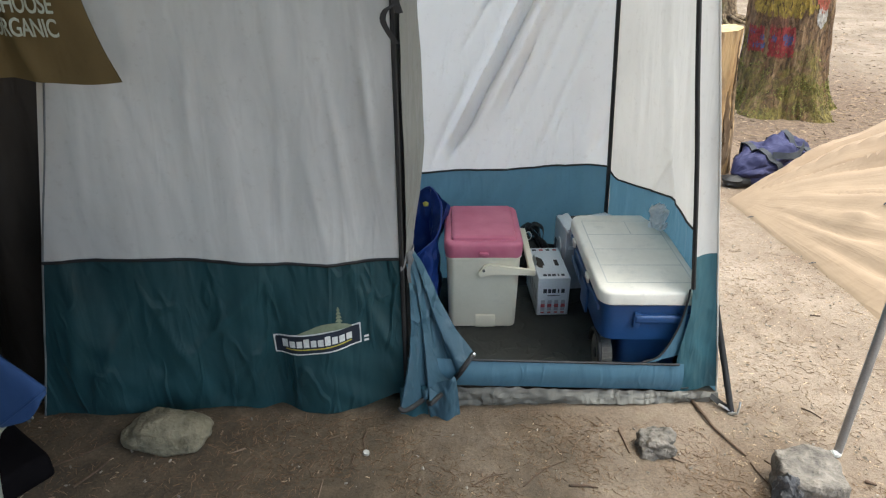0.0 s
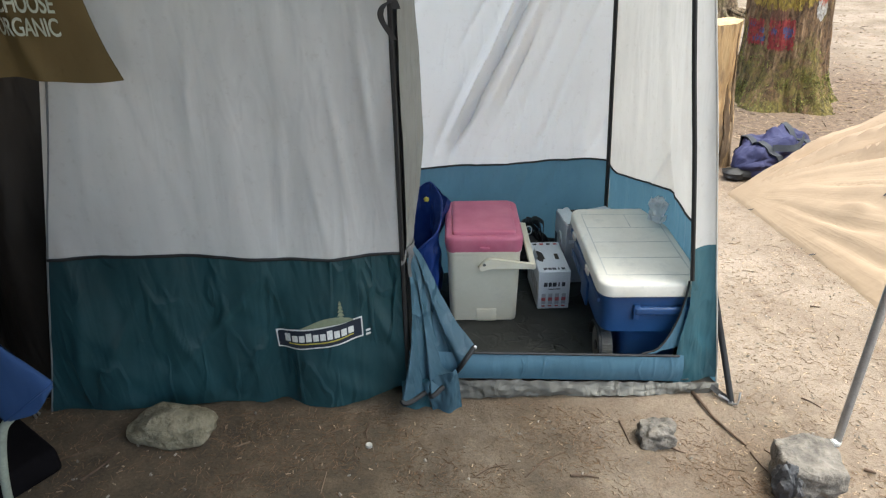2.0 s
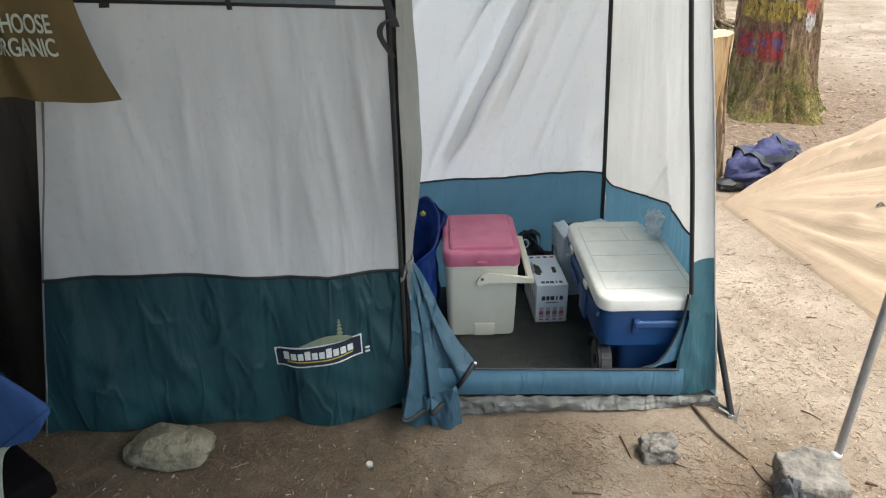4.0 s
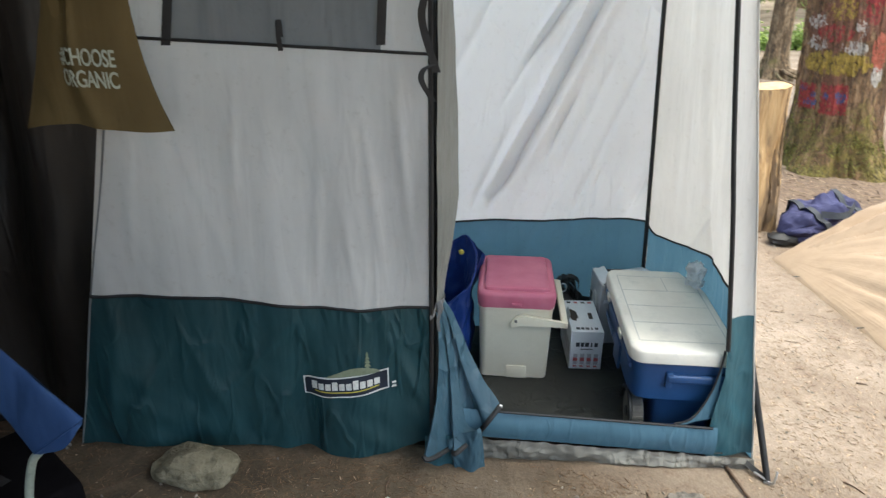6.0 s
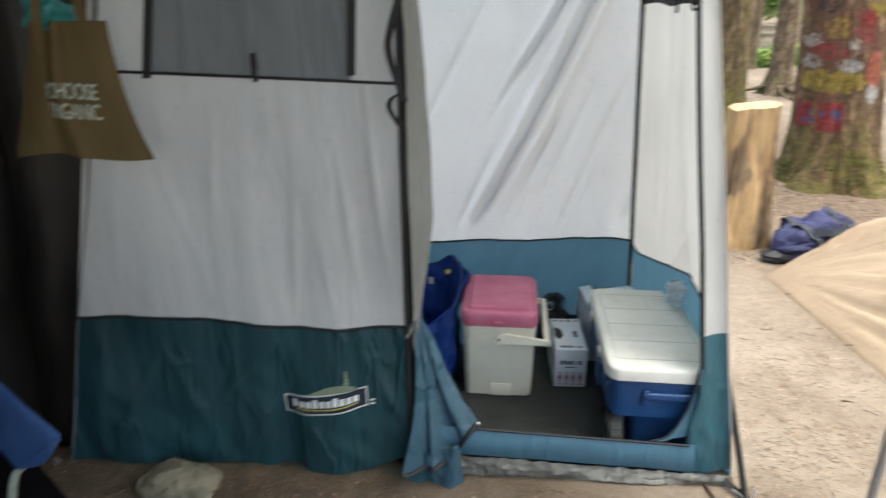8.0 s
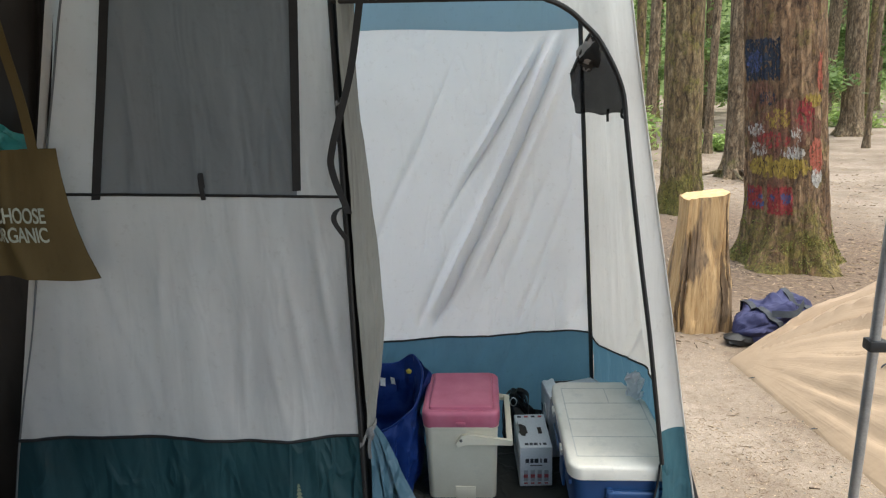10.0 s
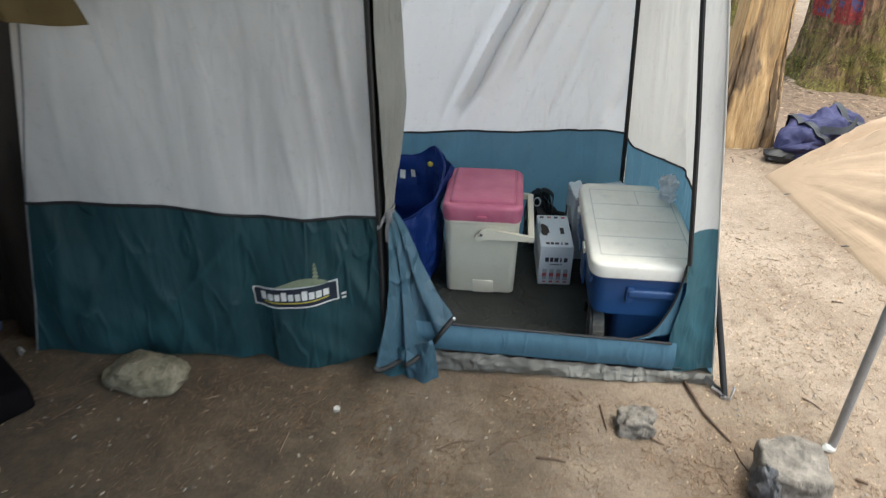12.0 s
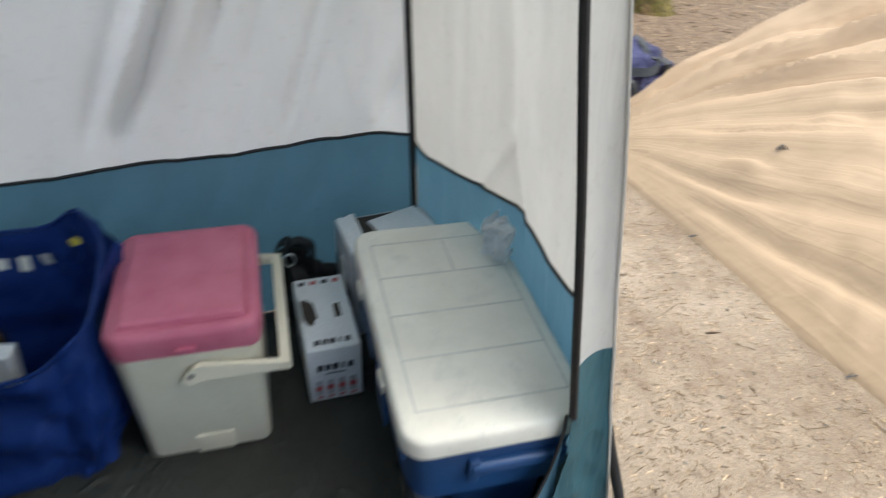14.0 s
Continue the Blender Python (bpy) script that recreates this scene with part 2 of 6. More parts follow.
def bark_material(name, a, b, moss, mossy):
    m, t, p, o = nodes(name)
    v = coords(t, (1, 1, 0.22))
    plates = noise_tex(t, v, 14, 8, 0.65, 0.8)
    col = ramp(t, plates, [(0.32, tuple(c * 0.35 for c in a)), (0.48, a), (0.7, b)])
    vm = coords(t)
    vo = t.nodes.new("ShaderNodeTexVoronoi")
    vo.feature = "DISTANCE_TO_EDGE"
    vo.inputs["Scale"].default_value = 13
    wob = t.nodes.new("ShaderNodeVectorMath")
    wob.operation = "MULTIPLY_ADD"
    nv = t.nodes.new("ShaderNodeTexNoise")
    nv.inputs["Scale"].default_value, nv.inputs["Detail"].default_value = 6, 5
    t.links.new(vm, nv.inputs["Vector"])
    t.links.new(nv.outputs["Color"], wob.inputs[0])
    wob.inputs[1].default_value = (0.09, 0.09, 0.09)
    t.links.new(coords(t, (1, 1, 0.3)), wob.inputs[2])
    t.links.new(wob.outputs[0], vo.inputs["Vector"])
    crack = ramp(t, vo.outputs["Distance"], [(0.0, (0.16, 0.14, 0.13)), (0.10, (0.55, 0.53, 0.5)), (0.25, (1, 1, 1))])
    col = mixc(t, col, crack, 0.45, "MULTIPLY")
    sep = t.nodes.new("ShaderNodeSeparateXYZ")
    t.links.new(vm, sep.inputs[0])
    foot = t.nodes.new("ShaderNodeMapRange")
    foot.inputs["From Min"].default_value, foot.inputs["From Max"].default_value = 0.0, 0.75
    foot.inputs["To Min"].default_value, foot.inputs["To Max"].default_value = 0.17, 0.0
    t.links.new(sep.outputs["Z"], foot.inputs["Value"])
    damp = t.nodes.new("ShaderNodeMath")
    t.links.new(noise_tex(t, vm, 4.2, 8, 0.75), damp.inputs[0])
    t.links.new(foot.outputs[0], damp.inputs[1])
    patch = ramp(t, damp.outputs[0], [(mossy, (0, 0, 0)), (mossy + 0.12, (0.85, 0.85, 0.85))])
    green = ramp(t, noise_tex(t, vm, 40, 4), [(0.3, tuple(c * 0.5 for c in moss)), (0.7, moss)])
    pits = ramp(t, noise_tex(t, coords(t, (1, 1, 0.5)), 30, 8, 0.8, 0.6), [(0.38, (0.15, 0.13, 0.11)), (0.52, (0.9, 0.88, 0.86)), (0.68, (1.35, 1.3, 1.25))])
    t.links.new(mixc(t, mixc(t, col, green, patch), pits, 0.85, "MULTIPLY"), p.inputs["Base Color"])
    p.inputs["Roughness"].default_value = 0.9
    bump(t, p, noise_tex(t, vm, 90, 4), 0.6, 0.01, bump(t, None, crack, 0.5, 0.02, bump(t, None, plates, 1.0, 0.05)))
    return m


BARK = bark_material("furrowed_bark", (0.22, 0.15, 0.085), (0.42, 0.325, 0.21), (0.14, 0.13, 0.035), 0.64)
MOSS_BARK = bark_material("mossy_bark", (0.20, 0.135, 0.06), (0.40, 0.30, 0.16), (0.21, 0.185, 0.035), 0.51)
BIG_BARK = bark_material("deep_furrowed_bark", (0.21, 0.12, 0.058), (0.41, 0.27, 0.15), (0.21, 0.175, 0.036), 0.54)


def leaf_material(name, a, b):
    m, t, p, o = nodes(name)
    g = t.nodes.new("ShaderNodeNewGeometry")
    col = ramp(t, g.outputs["Random Per Island"], [(0.0, a), (1.0, b)])
    t.links.new(col, p.inputs["Base Color"])
    p.inputs["Roughness"].default_value = 0.6
    tr = t.nodes.new("ShaderNodeBsdfTranslucent")
    t.links.new(col, tr.inputs[0])
    mx = t.nodes.new("ShaderNodeMixShader")
    mx.inputs[0].default_value = 0.5
    t.links.new(p.outputs[0], mx.inputs[1])
    t.links.new(tr.outputs[0], mx.inputs[2])
    t.links.new(mx.outputs[0], o.inputs[0])
    return m


LEAF = leaf_material("bright_understorey_leaf", (0.12, 0.2, 0.04), (0.36, 0.46, 0.14))
LEAF_DARK = leaf_material("conifer_leaf", (0.07, 0.12, 0.03), (0.24, 0.34, 0.11))


def litter_and_shade(t, v, centre, reach):
    """Mask of a ragged bed of brown needles, with tree shade, round a place."""
    far = t.nodes.new("ShaderNodeVectorMath")
    far.operation = "DISTANCE"
    t.links.new(v, far.inputs[0])
    far.inputs[1].default_value = centre
    wob = t.nodes.new("ShaderNodeMath")
    wob.operation = "MULTIPLY_ADD"
    t.links.new(noise_tex(t, v, 2.3, 8, 0.72), wob.inputs[0])
    wob.inputs[1].default_value = 2.2
    t.links.new(far.outputs["Value"], wob.inputs[2])
    part_of = t.nodes.new("ShaderNodeMath")
    part_of.operation = "DIVIDE"
    part_of.inputs[1].default_value = reach * 2
    t.links.new(wob.outputs[0], part_of.inputs[0])
    return ramp(t, part_of.outputs[0], [(0.42, (0.9, 0.9, 0.9)), (0.78, (0, 0, 0))])


def dirt_material():
    m, t, p, o = nodes("packed_forest_dirt")
    v = coords(t)
    broad = noise_tex(t, v, 1.1, 7, 0.62)
    mid = noise_tex(t, v, 17, 8, 0.68, 0.6)
    fine = noise_tex(t, v, 120, 5, 0.7)
    col = ramp(t, broad, [(0.34, (0.15, 0.108, 0.075)), (0.47, (0.21, 0.163, 0.122)), (0.62, (0.29, 0.236, 0.184))])
    col = mixc(t, col, (0.12, 0.075, 0.045), ramp(t, mid, [(0.48, (0, 0, 0)), (0.68, (0.5, 0.5, 0.5))]))
    col = mixc(t, col, (0.34, 0.275, 0.205), ramp(t, noise_tex(t, v, 5.5, 6, 0.6, 0.4), [(0.56, (0, 0, 0)), (0.70, (0.42, 0.42, 0.42))]))
    # Dark soil near the tent; part of its darkness is canopy shade painted in.
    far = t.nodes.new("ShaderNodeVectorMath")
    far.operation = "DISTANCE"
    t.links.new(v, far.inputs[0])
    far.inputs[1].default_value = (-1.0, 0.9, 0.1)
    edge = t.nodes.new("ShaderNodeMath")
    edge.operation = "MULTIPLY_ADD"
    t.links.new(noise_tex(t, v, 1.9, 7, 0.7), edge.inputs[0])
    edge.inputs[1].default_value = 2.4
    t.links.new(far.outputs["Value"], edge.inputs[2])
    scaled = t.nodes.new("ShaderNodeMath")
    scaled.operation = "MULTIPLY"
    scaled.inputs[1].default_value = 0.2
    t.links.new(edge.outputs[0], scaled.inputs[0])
    soil_shade = ramp(t, scaled.outputs[0], [(0.46, (0.85, 0.85, 0.85)), (0.70, (0, 0, 0))])
    col = mixc(t, col, ramp(t, noise_tex(t, v, 7.5, 10, 0.74, 0.5), [(0.33, (0.028, 0.020, 0.010)), (0.50, (0.062, 0.043, 0.023)), (0.66, (0.118, 0.086, 0.051))]), soil_shade)
    # Brown needles under the big tree, their spread also standing for tree shade.
    col = mixc(t, col, ramp(t, noise_tex(t, v, 22, 10, 0.8, 0.4), [(0.34, (0.05, 0.03, 0.018)), (0.5, (0.125, 0.082, 0.052)), (0.66, (0.25, 0.18, 0.125))]), litter_and_shade(t, v, (2.6, 6.3, 0.0), 2.9))
    col = mixc(t, col, ramp(t, fine, [(0.3, (0.5, 0.48, 0.45)), (0.65, (1.1, 1.08, 1.05))]), 0.7, "MULTIPLY")
    crumbs = noise_tex(t, v, 42, 7, 0.75, 0.3)
    col = mixc(t, col, (0.085, 0.05, 0.03), ramp(t, crumbs, [(0.58, (0, 0, 0)), (0.68, (0.62, 0.62, 0.62))]))
    vo = t.nodes.new("ShaderNodeTexVoronoi")
    vo.inputs["Scale"].default_value = 55
    t.links.new(v, vo.inputs["Vector"])
    col = mixc(t, col, (0.34, 0.24, 0.15), ramp(t, vo.outputs["Distance"], [(0.05, (0.25, 0.25, 0.25)), (0.14, (0, 0, 0))]))
    t.links.new(col, p.inputs["Base Color"])
    p.inputs["Roughness"].default_value = 0.95
    bump(t, p, fine, 0.6, 0.006, bump(t, None, mid, 0.35, 0.015))
    return m


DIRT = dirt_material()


# ---- building helpers ----
def root(name, at, label, category, group="", kind=""):
    ob = new(name)
    ob.location = at
    ob.empty_display_size = 0.05
    return tagged(ob, label, category, group, kind)


def mesh_of(name, bm, material, smooth=True):
    me = bpy.data.meshes.new(name)
    bmesh.ops.recalc_face_normals(bm, faces=bm.faces[:]) if len(bm.faces) < 20000 else None
    bm.to_mesh(me)
    bm.free()
    if smooth:
        for f in me.polygons:
            f.use_smooth = True
        me.set_sharp_from_angle(angle=radians(38))
    me.materials.append(material)
    return me


def part(name, bm, material, parent, label="", smooth=True):
    """Links a bmesh, built at its place in the world, as one mesh under a thing or a part."""
    ob = new(name, mesh_of(name, bm, material, smooth))
    ob.parent = parent
    if not parent.parent:
        ob.matrix_parent_inverse = Matrix.Translation(-Vector(parent.location))
    if label:
        tagged(ob, label)
    return ob


def thing(name, bm, material, label, category, kind="", smooth=True, group=""):
    return tagged(new(name, mesh_of(name, bm, material, smooth)), label, category, group, kind)


def grid(f, nu, nv, bm=None):
    """A sheet through the points f(u, v), u and v from 0 to 1."""
    bm = bm or bmesh.new()
    rows = [[bm.verts.new(f(i / nu, j / nv)) for i in range(nu + 1)] for j in range(nv + 1)]
    for j in range(nv):
        for i in range(nu):
            bm.faces.new((rows[j][i], rows[j][i + 1], rows[j + 1][i + 1], rows[j + 1][i]))
    return bm


def spline(pts, n=8):
    pts = [Vector(p) for p in pts]
    if len(pts) < 3:
        return pts
    ext = [2 * pts[0] - pts[1], *pts, 2 * pts[-1] - pts[-2]]
    out = []
    for k in range(1, len(ext) - 2):
        a, b, c, d = ext[k - 1:k + 3]
        for i in range(n):
            s = i / n
            out.append(0.5 * ((2 * b) + (c - a) * s + (2 * a - 5 * b + 4 * c - d) * s * s + (3 * b - a - 3 * c + d) * s ** 3))
    return out + [pts[-1]]


def tube(pts, r, n=8, bm=None, flat=1.0, taper=1.0):
    """A round (or flattened) tube along points."""
    bm = bm or bmesh.new()
    pts = [Vector(p) for p in pts]
    rings, side = [], None
    for k, p in enumerate(pts):
        d = (pts[min(k + 1, len(pts) - 1)] - pts[max(k - 1, 0)]).normalized()
        if side is None:
            side = d.cross(Vector((0.13, 0.2, 1)) if abs(d.z) < 0.9 else Vector((0, 1, 0.1))).normalized()
        side = (side - d * side.dot(d)).normalized()
        up = side.cross(d)
        rr = r * (1 + (taper - 1) * k / max(1, len(pts) - 1))
        rings.append([bm.verts.new(p + (side * math.cos(2 * math.pi * i / n) + up * math.sin(2 * math.pi * i / n) * flat) * rr) for i in range(n)])
    for a, b in zip(rings, rings[1:]):
        for i in range(n):
            bm.faces.new((a[i], a[(i + 1) % n], b[(i + 1) % n], b[i]))
    bm.faces.new(rings[0][::-1])
    bm.faces.new(rings[-1])
    return bm


def ribbon(pts, across, thick=0.002, bm=None):
    """A flat band along points, as wide as the vector across."""
    bm = bm or bmesh.new()
    pts, a = [Vector(p) for p in pts], Vector(across) / 2
    rings = []
    for k, p in enumerate(pts):
        d = (pts[min(k + 1, len(pts) - 1)] - pts[max(k - 1, 0)]).normalized()
        n = d.cross(a).normalized() * thick / 2
        rings.append([bm.verts.new(q) for q in (p - a - n, p + a - n, p + a + n, p - a + n)])
    for x, y in zip(rings, rings[1:]):
        for i in range(4):
            bm.faces.new((x[i], x[(i + 1) % 4], y[(i + 1) % 4], y[i]))
    bm.faces.new(rings[0][::-1])
    bm.faces.new(rings[-1])
    return bm


def block(size, at, bevel=0.005, segs=2, taper=(1, 1), m=None, bm=None):
    """A box with rounded edges, standing on at; taper: how much narrower its foot is."""
    one = bmesh.new()
    bmesh.ops.create_cube(one, size=1)
    for v in one.verts:
        k = (0.5 - v.co.z)
        v.co.x *= size[0] * (1 + (taper[0] - 1) * k)
        v.co.y *= size[1] * (1 + (taper[1] - 1) * k)
        v.co.z = (v.co.z + 0.5) * size[2]
    if bevel:
        bmesh.ops.bevel(one, geom=one.edges[:], offset=bevel, segments=segs, affect="EDGES", profile=0.6)
    bmesh.ops.transform(one, matrix=Matrix.Translation(at) @ (m or Matrix()), verts=one.verts)
    if bm is None:
        return one
    me = bpy.data.meshes.new("tmp")
    one.to_mesh(me)
    one.free()
    bm.from_mesh(me)
    bpy.data.meshes.remove(me)
    return bm


def slab(sx, sy, levels, radius, m, n=9, bm=None):
    """A moulded box with rounded corners in plan; levels: (inset, z) from foot to top."""
    bm = bm or bmesh.new()
    rings = []
    for inset, z in levels:
        r = max(0.004, radius - inset)
        hx, hy = sx / 2 - inset, sy / 2 - inset
        ring = []
        for qx, qy, a0 in ((1, 1, 0), (-1, 1, 90), (-1, -1, 180), (1, -1, 270)):
            for k in range(n):
                a = radians(a0 + 90 * k / (n - 1))
                ring.append(bm.verts.new(m @ Vector((qx * (hx - r) + r * math.cos(a), qy * (hy - r) + r * math.sin(a), z))))
        rings.append(ring)
    c = len(rings[0])
    for a, b in zip(rings, rings[1:]):
        for i in range(c):
            bm.faces.new((a[i], a[(i + 1) % c], b[(i + 1) % c], b[i]))
    bm.faces.new(rings[0][::-1])
    bm.faces.new(rings[-1])
    return bm


def lump(at, size, rough=0.25, freq=1.6, seed=0.0, sub=4, flat_foot=True, facets=0.0):
    """A boulder: a ball pushed in and out by noise, squared off a little."""
    bm = bmesh.new()
    bmesh.ops.create_icosphere(bm, subdivisions=sub, radius=1)
    o = Vector((seed * 7.3, seed * 3.1, seed))
    for v in bm.verts:
        n = v.co.normalized()
        k = 1 + rough * noise.noise(n * freq + o) + rough * 0.4 * noise.noise(n * freq * 2.7 + o) + rough * 0.08 * noise.noise(n * 8 + o)
        if facets:
            k *= 1 + facets * (max(abs(n.x), abs(n.y), abs(n.z)) - 0.8) * -1.0
        c = n * k
        if flat_foot and c.z < -0.55:
            c.z = -0.55 + (c.z + 0.55) * 0.25
        v.co = Vector((c.x * size[0], c.y * size[1], c.z * size[2])) + Vector(at)
    return bm


def n3(x, y=0.0, z=0.0):
    return noise.noise(Vector((x, y, z)))


def lerp(a, b, k):
    return a + (b - a) * k


def table(x, rows):
    """Straight-line value from rows of (x, value)."""
    if x <= rows[0][0]:
        return rows[0][1]
    for (a, p), (b, q) in zip(rows, rows[1:]):
        if x <= b:
            return lerp(p, q, (x - a) / (b - a))
    return rows[-1][1]


def smooth01(k):
    k = min(1, max(0, k))
    return k * k * (3 - 2 * k)


# ---- ground ----
def ground_z(x, y):
    rise = 0.09 * min(2.2, max(0.0, 1.0 - x))
    z = rise * (1 - smooth01((y - 1.78 - 0.165 * x) / 0.12) * (1 if x > -1.0 else 0.3)) * (1 - 0.6 * smooth01((-y) / 3))
    far = smooth01((math.hypot(x, y - 2) - 3) / 6)
    z -= 0.02 * smooth01((y - 1.78 - 0.165 * x) / 0.12) * (1 if -1.0 < x < 0.95 and y < 2.9 else 0)
    z += 0.008 * n3(x * 2.1, y * 2.1)
    z += far * (0.10 * n3(x * 0.25, y * 0.25, 5) + 0.012 * n3(x * 0.9, y * 0.9, 2))
    return z


def spread(k, near, far):
    s = 2 * k - 1
    return math.copysign(abs(s) * near + abs(s) ** 6 * (far - near), s)


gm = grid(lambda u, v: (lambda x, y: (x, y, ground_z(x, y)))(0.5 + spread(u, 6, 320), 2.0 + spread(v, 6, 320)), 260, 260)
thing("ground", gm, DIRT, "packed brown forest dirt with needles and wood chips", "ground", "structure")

# ---- the cabin tent ----
def front_y(x):
    return 1.735 + 0.165 * x


FN = Vector((0.163, -0.987, 0.0))   # way out of the front wall


def edge_l(z):
    return -1.167 + 0.257 * z


def edge_r(z):
    return 1.043 - 0.149 * z


DOOR_L = -0.045


def door_r(z):
    return table(z, [(0.05, 0.872), (0.16, 0.866), (0.20, 0.867), (0.276, 0.881), (0.342, 0.890), (0.43, 0.886), (0.547, 0.872), (0.885, 0.832), (1.33, 0.772), (1.595, 0.738)])


def seam_z(x):
    return table(x, [(-0.98, 0.708), (-0.67, 0.688), (-0.41, 0.657), (-0.25, 0.640), (-0.06, 0.640), (0.8, 0.548), (1.0, 0.544)])


def foot_z(x):
    return table(x, [(-1.13, 0.168), (-0.9, 0.185), (-0.6, 0.16), (-0.33, 0.114), (-0.2, 0.125), (-0.08, 0.160), (0.12, 0.095), (1.04, -0.02)])


def win_z(x):
    return 1.355 - 0.057 * x


def out(x, z):
    """How far the front wall bellies out at a place."""
    low = smooth01((0.72 - z) / 0.5)
    k = 0.010 * n3(x * 7, z * 0.9, 1) + 0.004 * n3(x * 22, z * 2.2, 4)
    k += 0.006 * math.sin(x * 26 + 2.0 * z + 2 * n3(x * 3, z)) * smooth01((1.3 - z) / 0.3)
    k += low * (0.012 * n3(x * 5, z * 3, 7) + 0.026 * math.exp(-(abs(x + 0.30) / 0.10) ** 1.4) * smooth01((0.5 - z) / 0.4) - 0.048 * math.exp(-((x + 0.43) / 0.045) ** 2) * smooth01((0.62 - z) / 0.1))
    k += low * 0.007 * n3(x * 14 + z * 9, z * 10, 2)
    for x0, z0, slope, amp, wide in ((-0.86, 0.44, 0.55, 0.010, 0.016), (-0.70, 0.40, -0.35, 0.009, 0.014), (-0.58, 0.46, 0.9, 0.010, 0.018), (-0.47, 0.36, 0.5, 0.008, 0.014), (-0.12, 0.42, -0.4, 0.010, 0.016), (-0.98, 0.40, 0.2, 0.010, 0.018)):
        k += amp * math.exp(-((x - x0 - slope * (z - z0)) / wide) ** 2) * math.exp(-((z - z0) / 0.13) ** 2)
    for x0, z0, slope, amp, wide in ((-0.66, 1.02, -0.22, 0.006, 0.012), (-0.55, 1.14, 0.12, 0.007, 0.012), (-0.20, 0.98, -0.10, 0.007, 0.012), (-0.12, 1.10, -0.08, 0.008, 0.012), (-0.36, 0.84, 0.10, 0.006, 0.014), (-0.84, 0.95, 0.15, 0.006, 0.014), (-0.27, 0.82, -0.1, 0.006, 0.012)):
        k += amp * math.exp(-((x - x0 - slope * (z - z0)) / wide) ** 2) * math.exp(-((z - z0) / 0.16) ** 2)
    return k


def lean_back(x, z):
    """The door side of the front leans back towards its rounded corner."""
    return smooth01(x / 0.85) * max(0.0, 0.034 + 0.095 * (z - 0.5)) + 0.035 * smooth01((x + 0.14 * z - 0.93) / 0.09)


def on_front(x, z, lift=0.0):
    return Vector((x, front_y(x) + lean_back(x, z), z)) + FN * (out(x, z) + lift)


TENT = root("cabin_tent", (0.0, 2.3, 0.05), "grey and teal nylon cabin tent with its door tied open", "tent")


def panel(name, x0, x1, z0, z1, nu, nv, mat, label="", lift=0.0):
    """A piece of the front wall between two edges, each a function."""
    def f(u, v):
        z = lerp(z0((x0(1.0) + x1(1.0)) / 2), z1((x0(1.0) + x1(1.0)) / 2), v)
        for _ in range(3):
            x = lerp(x0(z), x1(z), u)
            z = lerp(z0(x), z1(x), v)
        return on_front(x, z, lift)
    return part(name, grid(f, nu, nv), mat, TENT, label)


flat = lambda c: (lambda _: c)
win_l, win_r = (lambda z: -0.676 + 0.193 * (z - 1.394)), (lambda z: -0.168 + 0.066 * (z - 1.365))
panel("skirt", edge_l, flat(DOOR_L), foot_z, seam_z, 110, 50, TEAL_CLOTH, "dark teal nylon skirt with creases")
panel("wall_panel", edge_l, flat(DOOR_L), seam_z, win_z, 110, 60, GREY_CLOTH, "light grey nylon wall")
panel("wall_panel", edge_l, win_l, win_z, flat(2.0), 14, 40, GREY_CLOTH)
panel("window_cover", win_l, win_r, win_z, flat(2.0), 40, 40, WINDOW_CLOTH, "dark grey zipped window cover", -0.004)
panel("wall_panel", win_r, flat(DOOR_L), win_z, flat(2.0), 12, 40, GREY_CLOTH)
panel("wall_panel", door_r, edge_r, lambda x: 0.545, flat(1.62), 12, 60, GREY_CLOTH)
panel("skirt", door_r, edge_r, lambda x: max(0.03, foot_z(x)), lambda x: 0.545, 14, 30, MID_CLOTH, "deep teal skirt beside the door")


# piece over the door, with its arched corner
ARCH = [(0.738, 1.595), (0.716, 1.655), (0.690, 1.705), (0.657, 1.757), (0.617, 1.797), (0.573, 1.832), (0.514, 1.857), (0.44, 1.862), (DOOR_L, 1.856)]


def over(u, v):
    k = u * (len(ARCH) - 1)
    i = min(int(k), len(ARCH) - 2)
    a = Vector(ARCH[i]).lerp(Vector(ARCH[i + 1]), k - i)
    b = Vector((lerp(edge_r(1.62), edge_r(2.0), min(1, u * 2.5)), lerp(1.60, 2.0, min(1, u * 2.5))))
    if u > 0.4:
        b = Vector((lerp(edge_r(2.0), DOOR_L, (u - 0.4) / 0.6), 2.0))
    c = a.lerp(b, v)
    return on_front(c.x, c.y)


part("wall_panel", grid(over, 48, 10), GREY_CLOTH, TENT)


# sill under the door and the groundsheet's turned-up edge
def sill_top(x):
    z = 0.269 - 0.139 * (x - 0.12)
    return z


def sill_foot(x):
    return 0.161 - 0.143 * (x - 0.138)


def sill(u, v):
    x = lerp(DOOR_L, 0.89, u)
    z = lerp(sill_foot(x), sill_top(x), v)
    return Vector((x, front_y(x), z)) + FN * (0.006 * n3(x * 6, z * 12) + 0.014 * math.sin(v * math.pi))


part("door_sill", grid(sill, 60, 14), BLUE_CLOTH, TENT, "slate blue nylon door sill")


def sheet_edge(u, v):
    x = lerp(DOOR_L, 1.03, u)
    top, low = sill_foot(x) + 0.002, foot_z(x) - 0.012
    z = lerp(low, top, v)
    return Vector((x, front_y(x), z)) + FN * (0.004 + 0.022 * math.sin(v * 2.6) * (0.6 + 0.7 * n3(x * 9, v * 2)) + 0.008 * n3(x * 30, v * 5, 2))


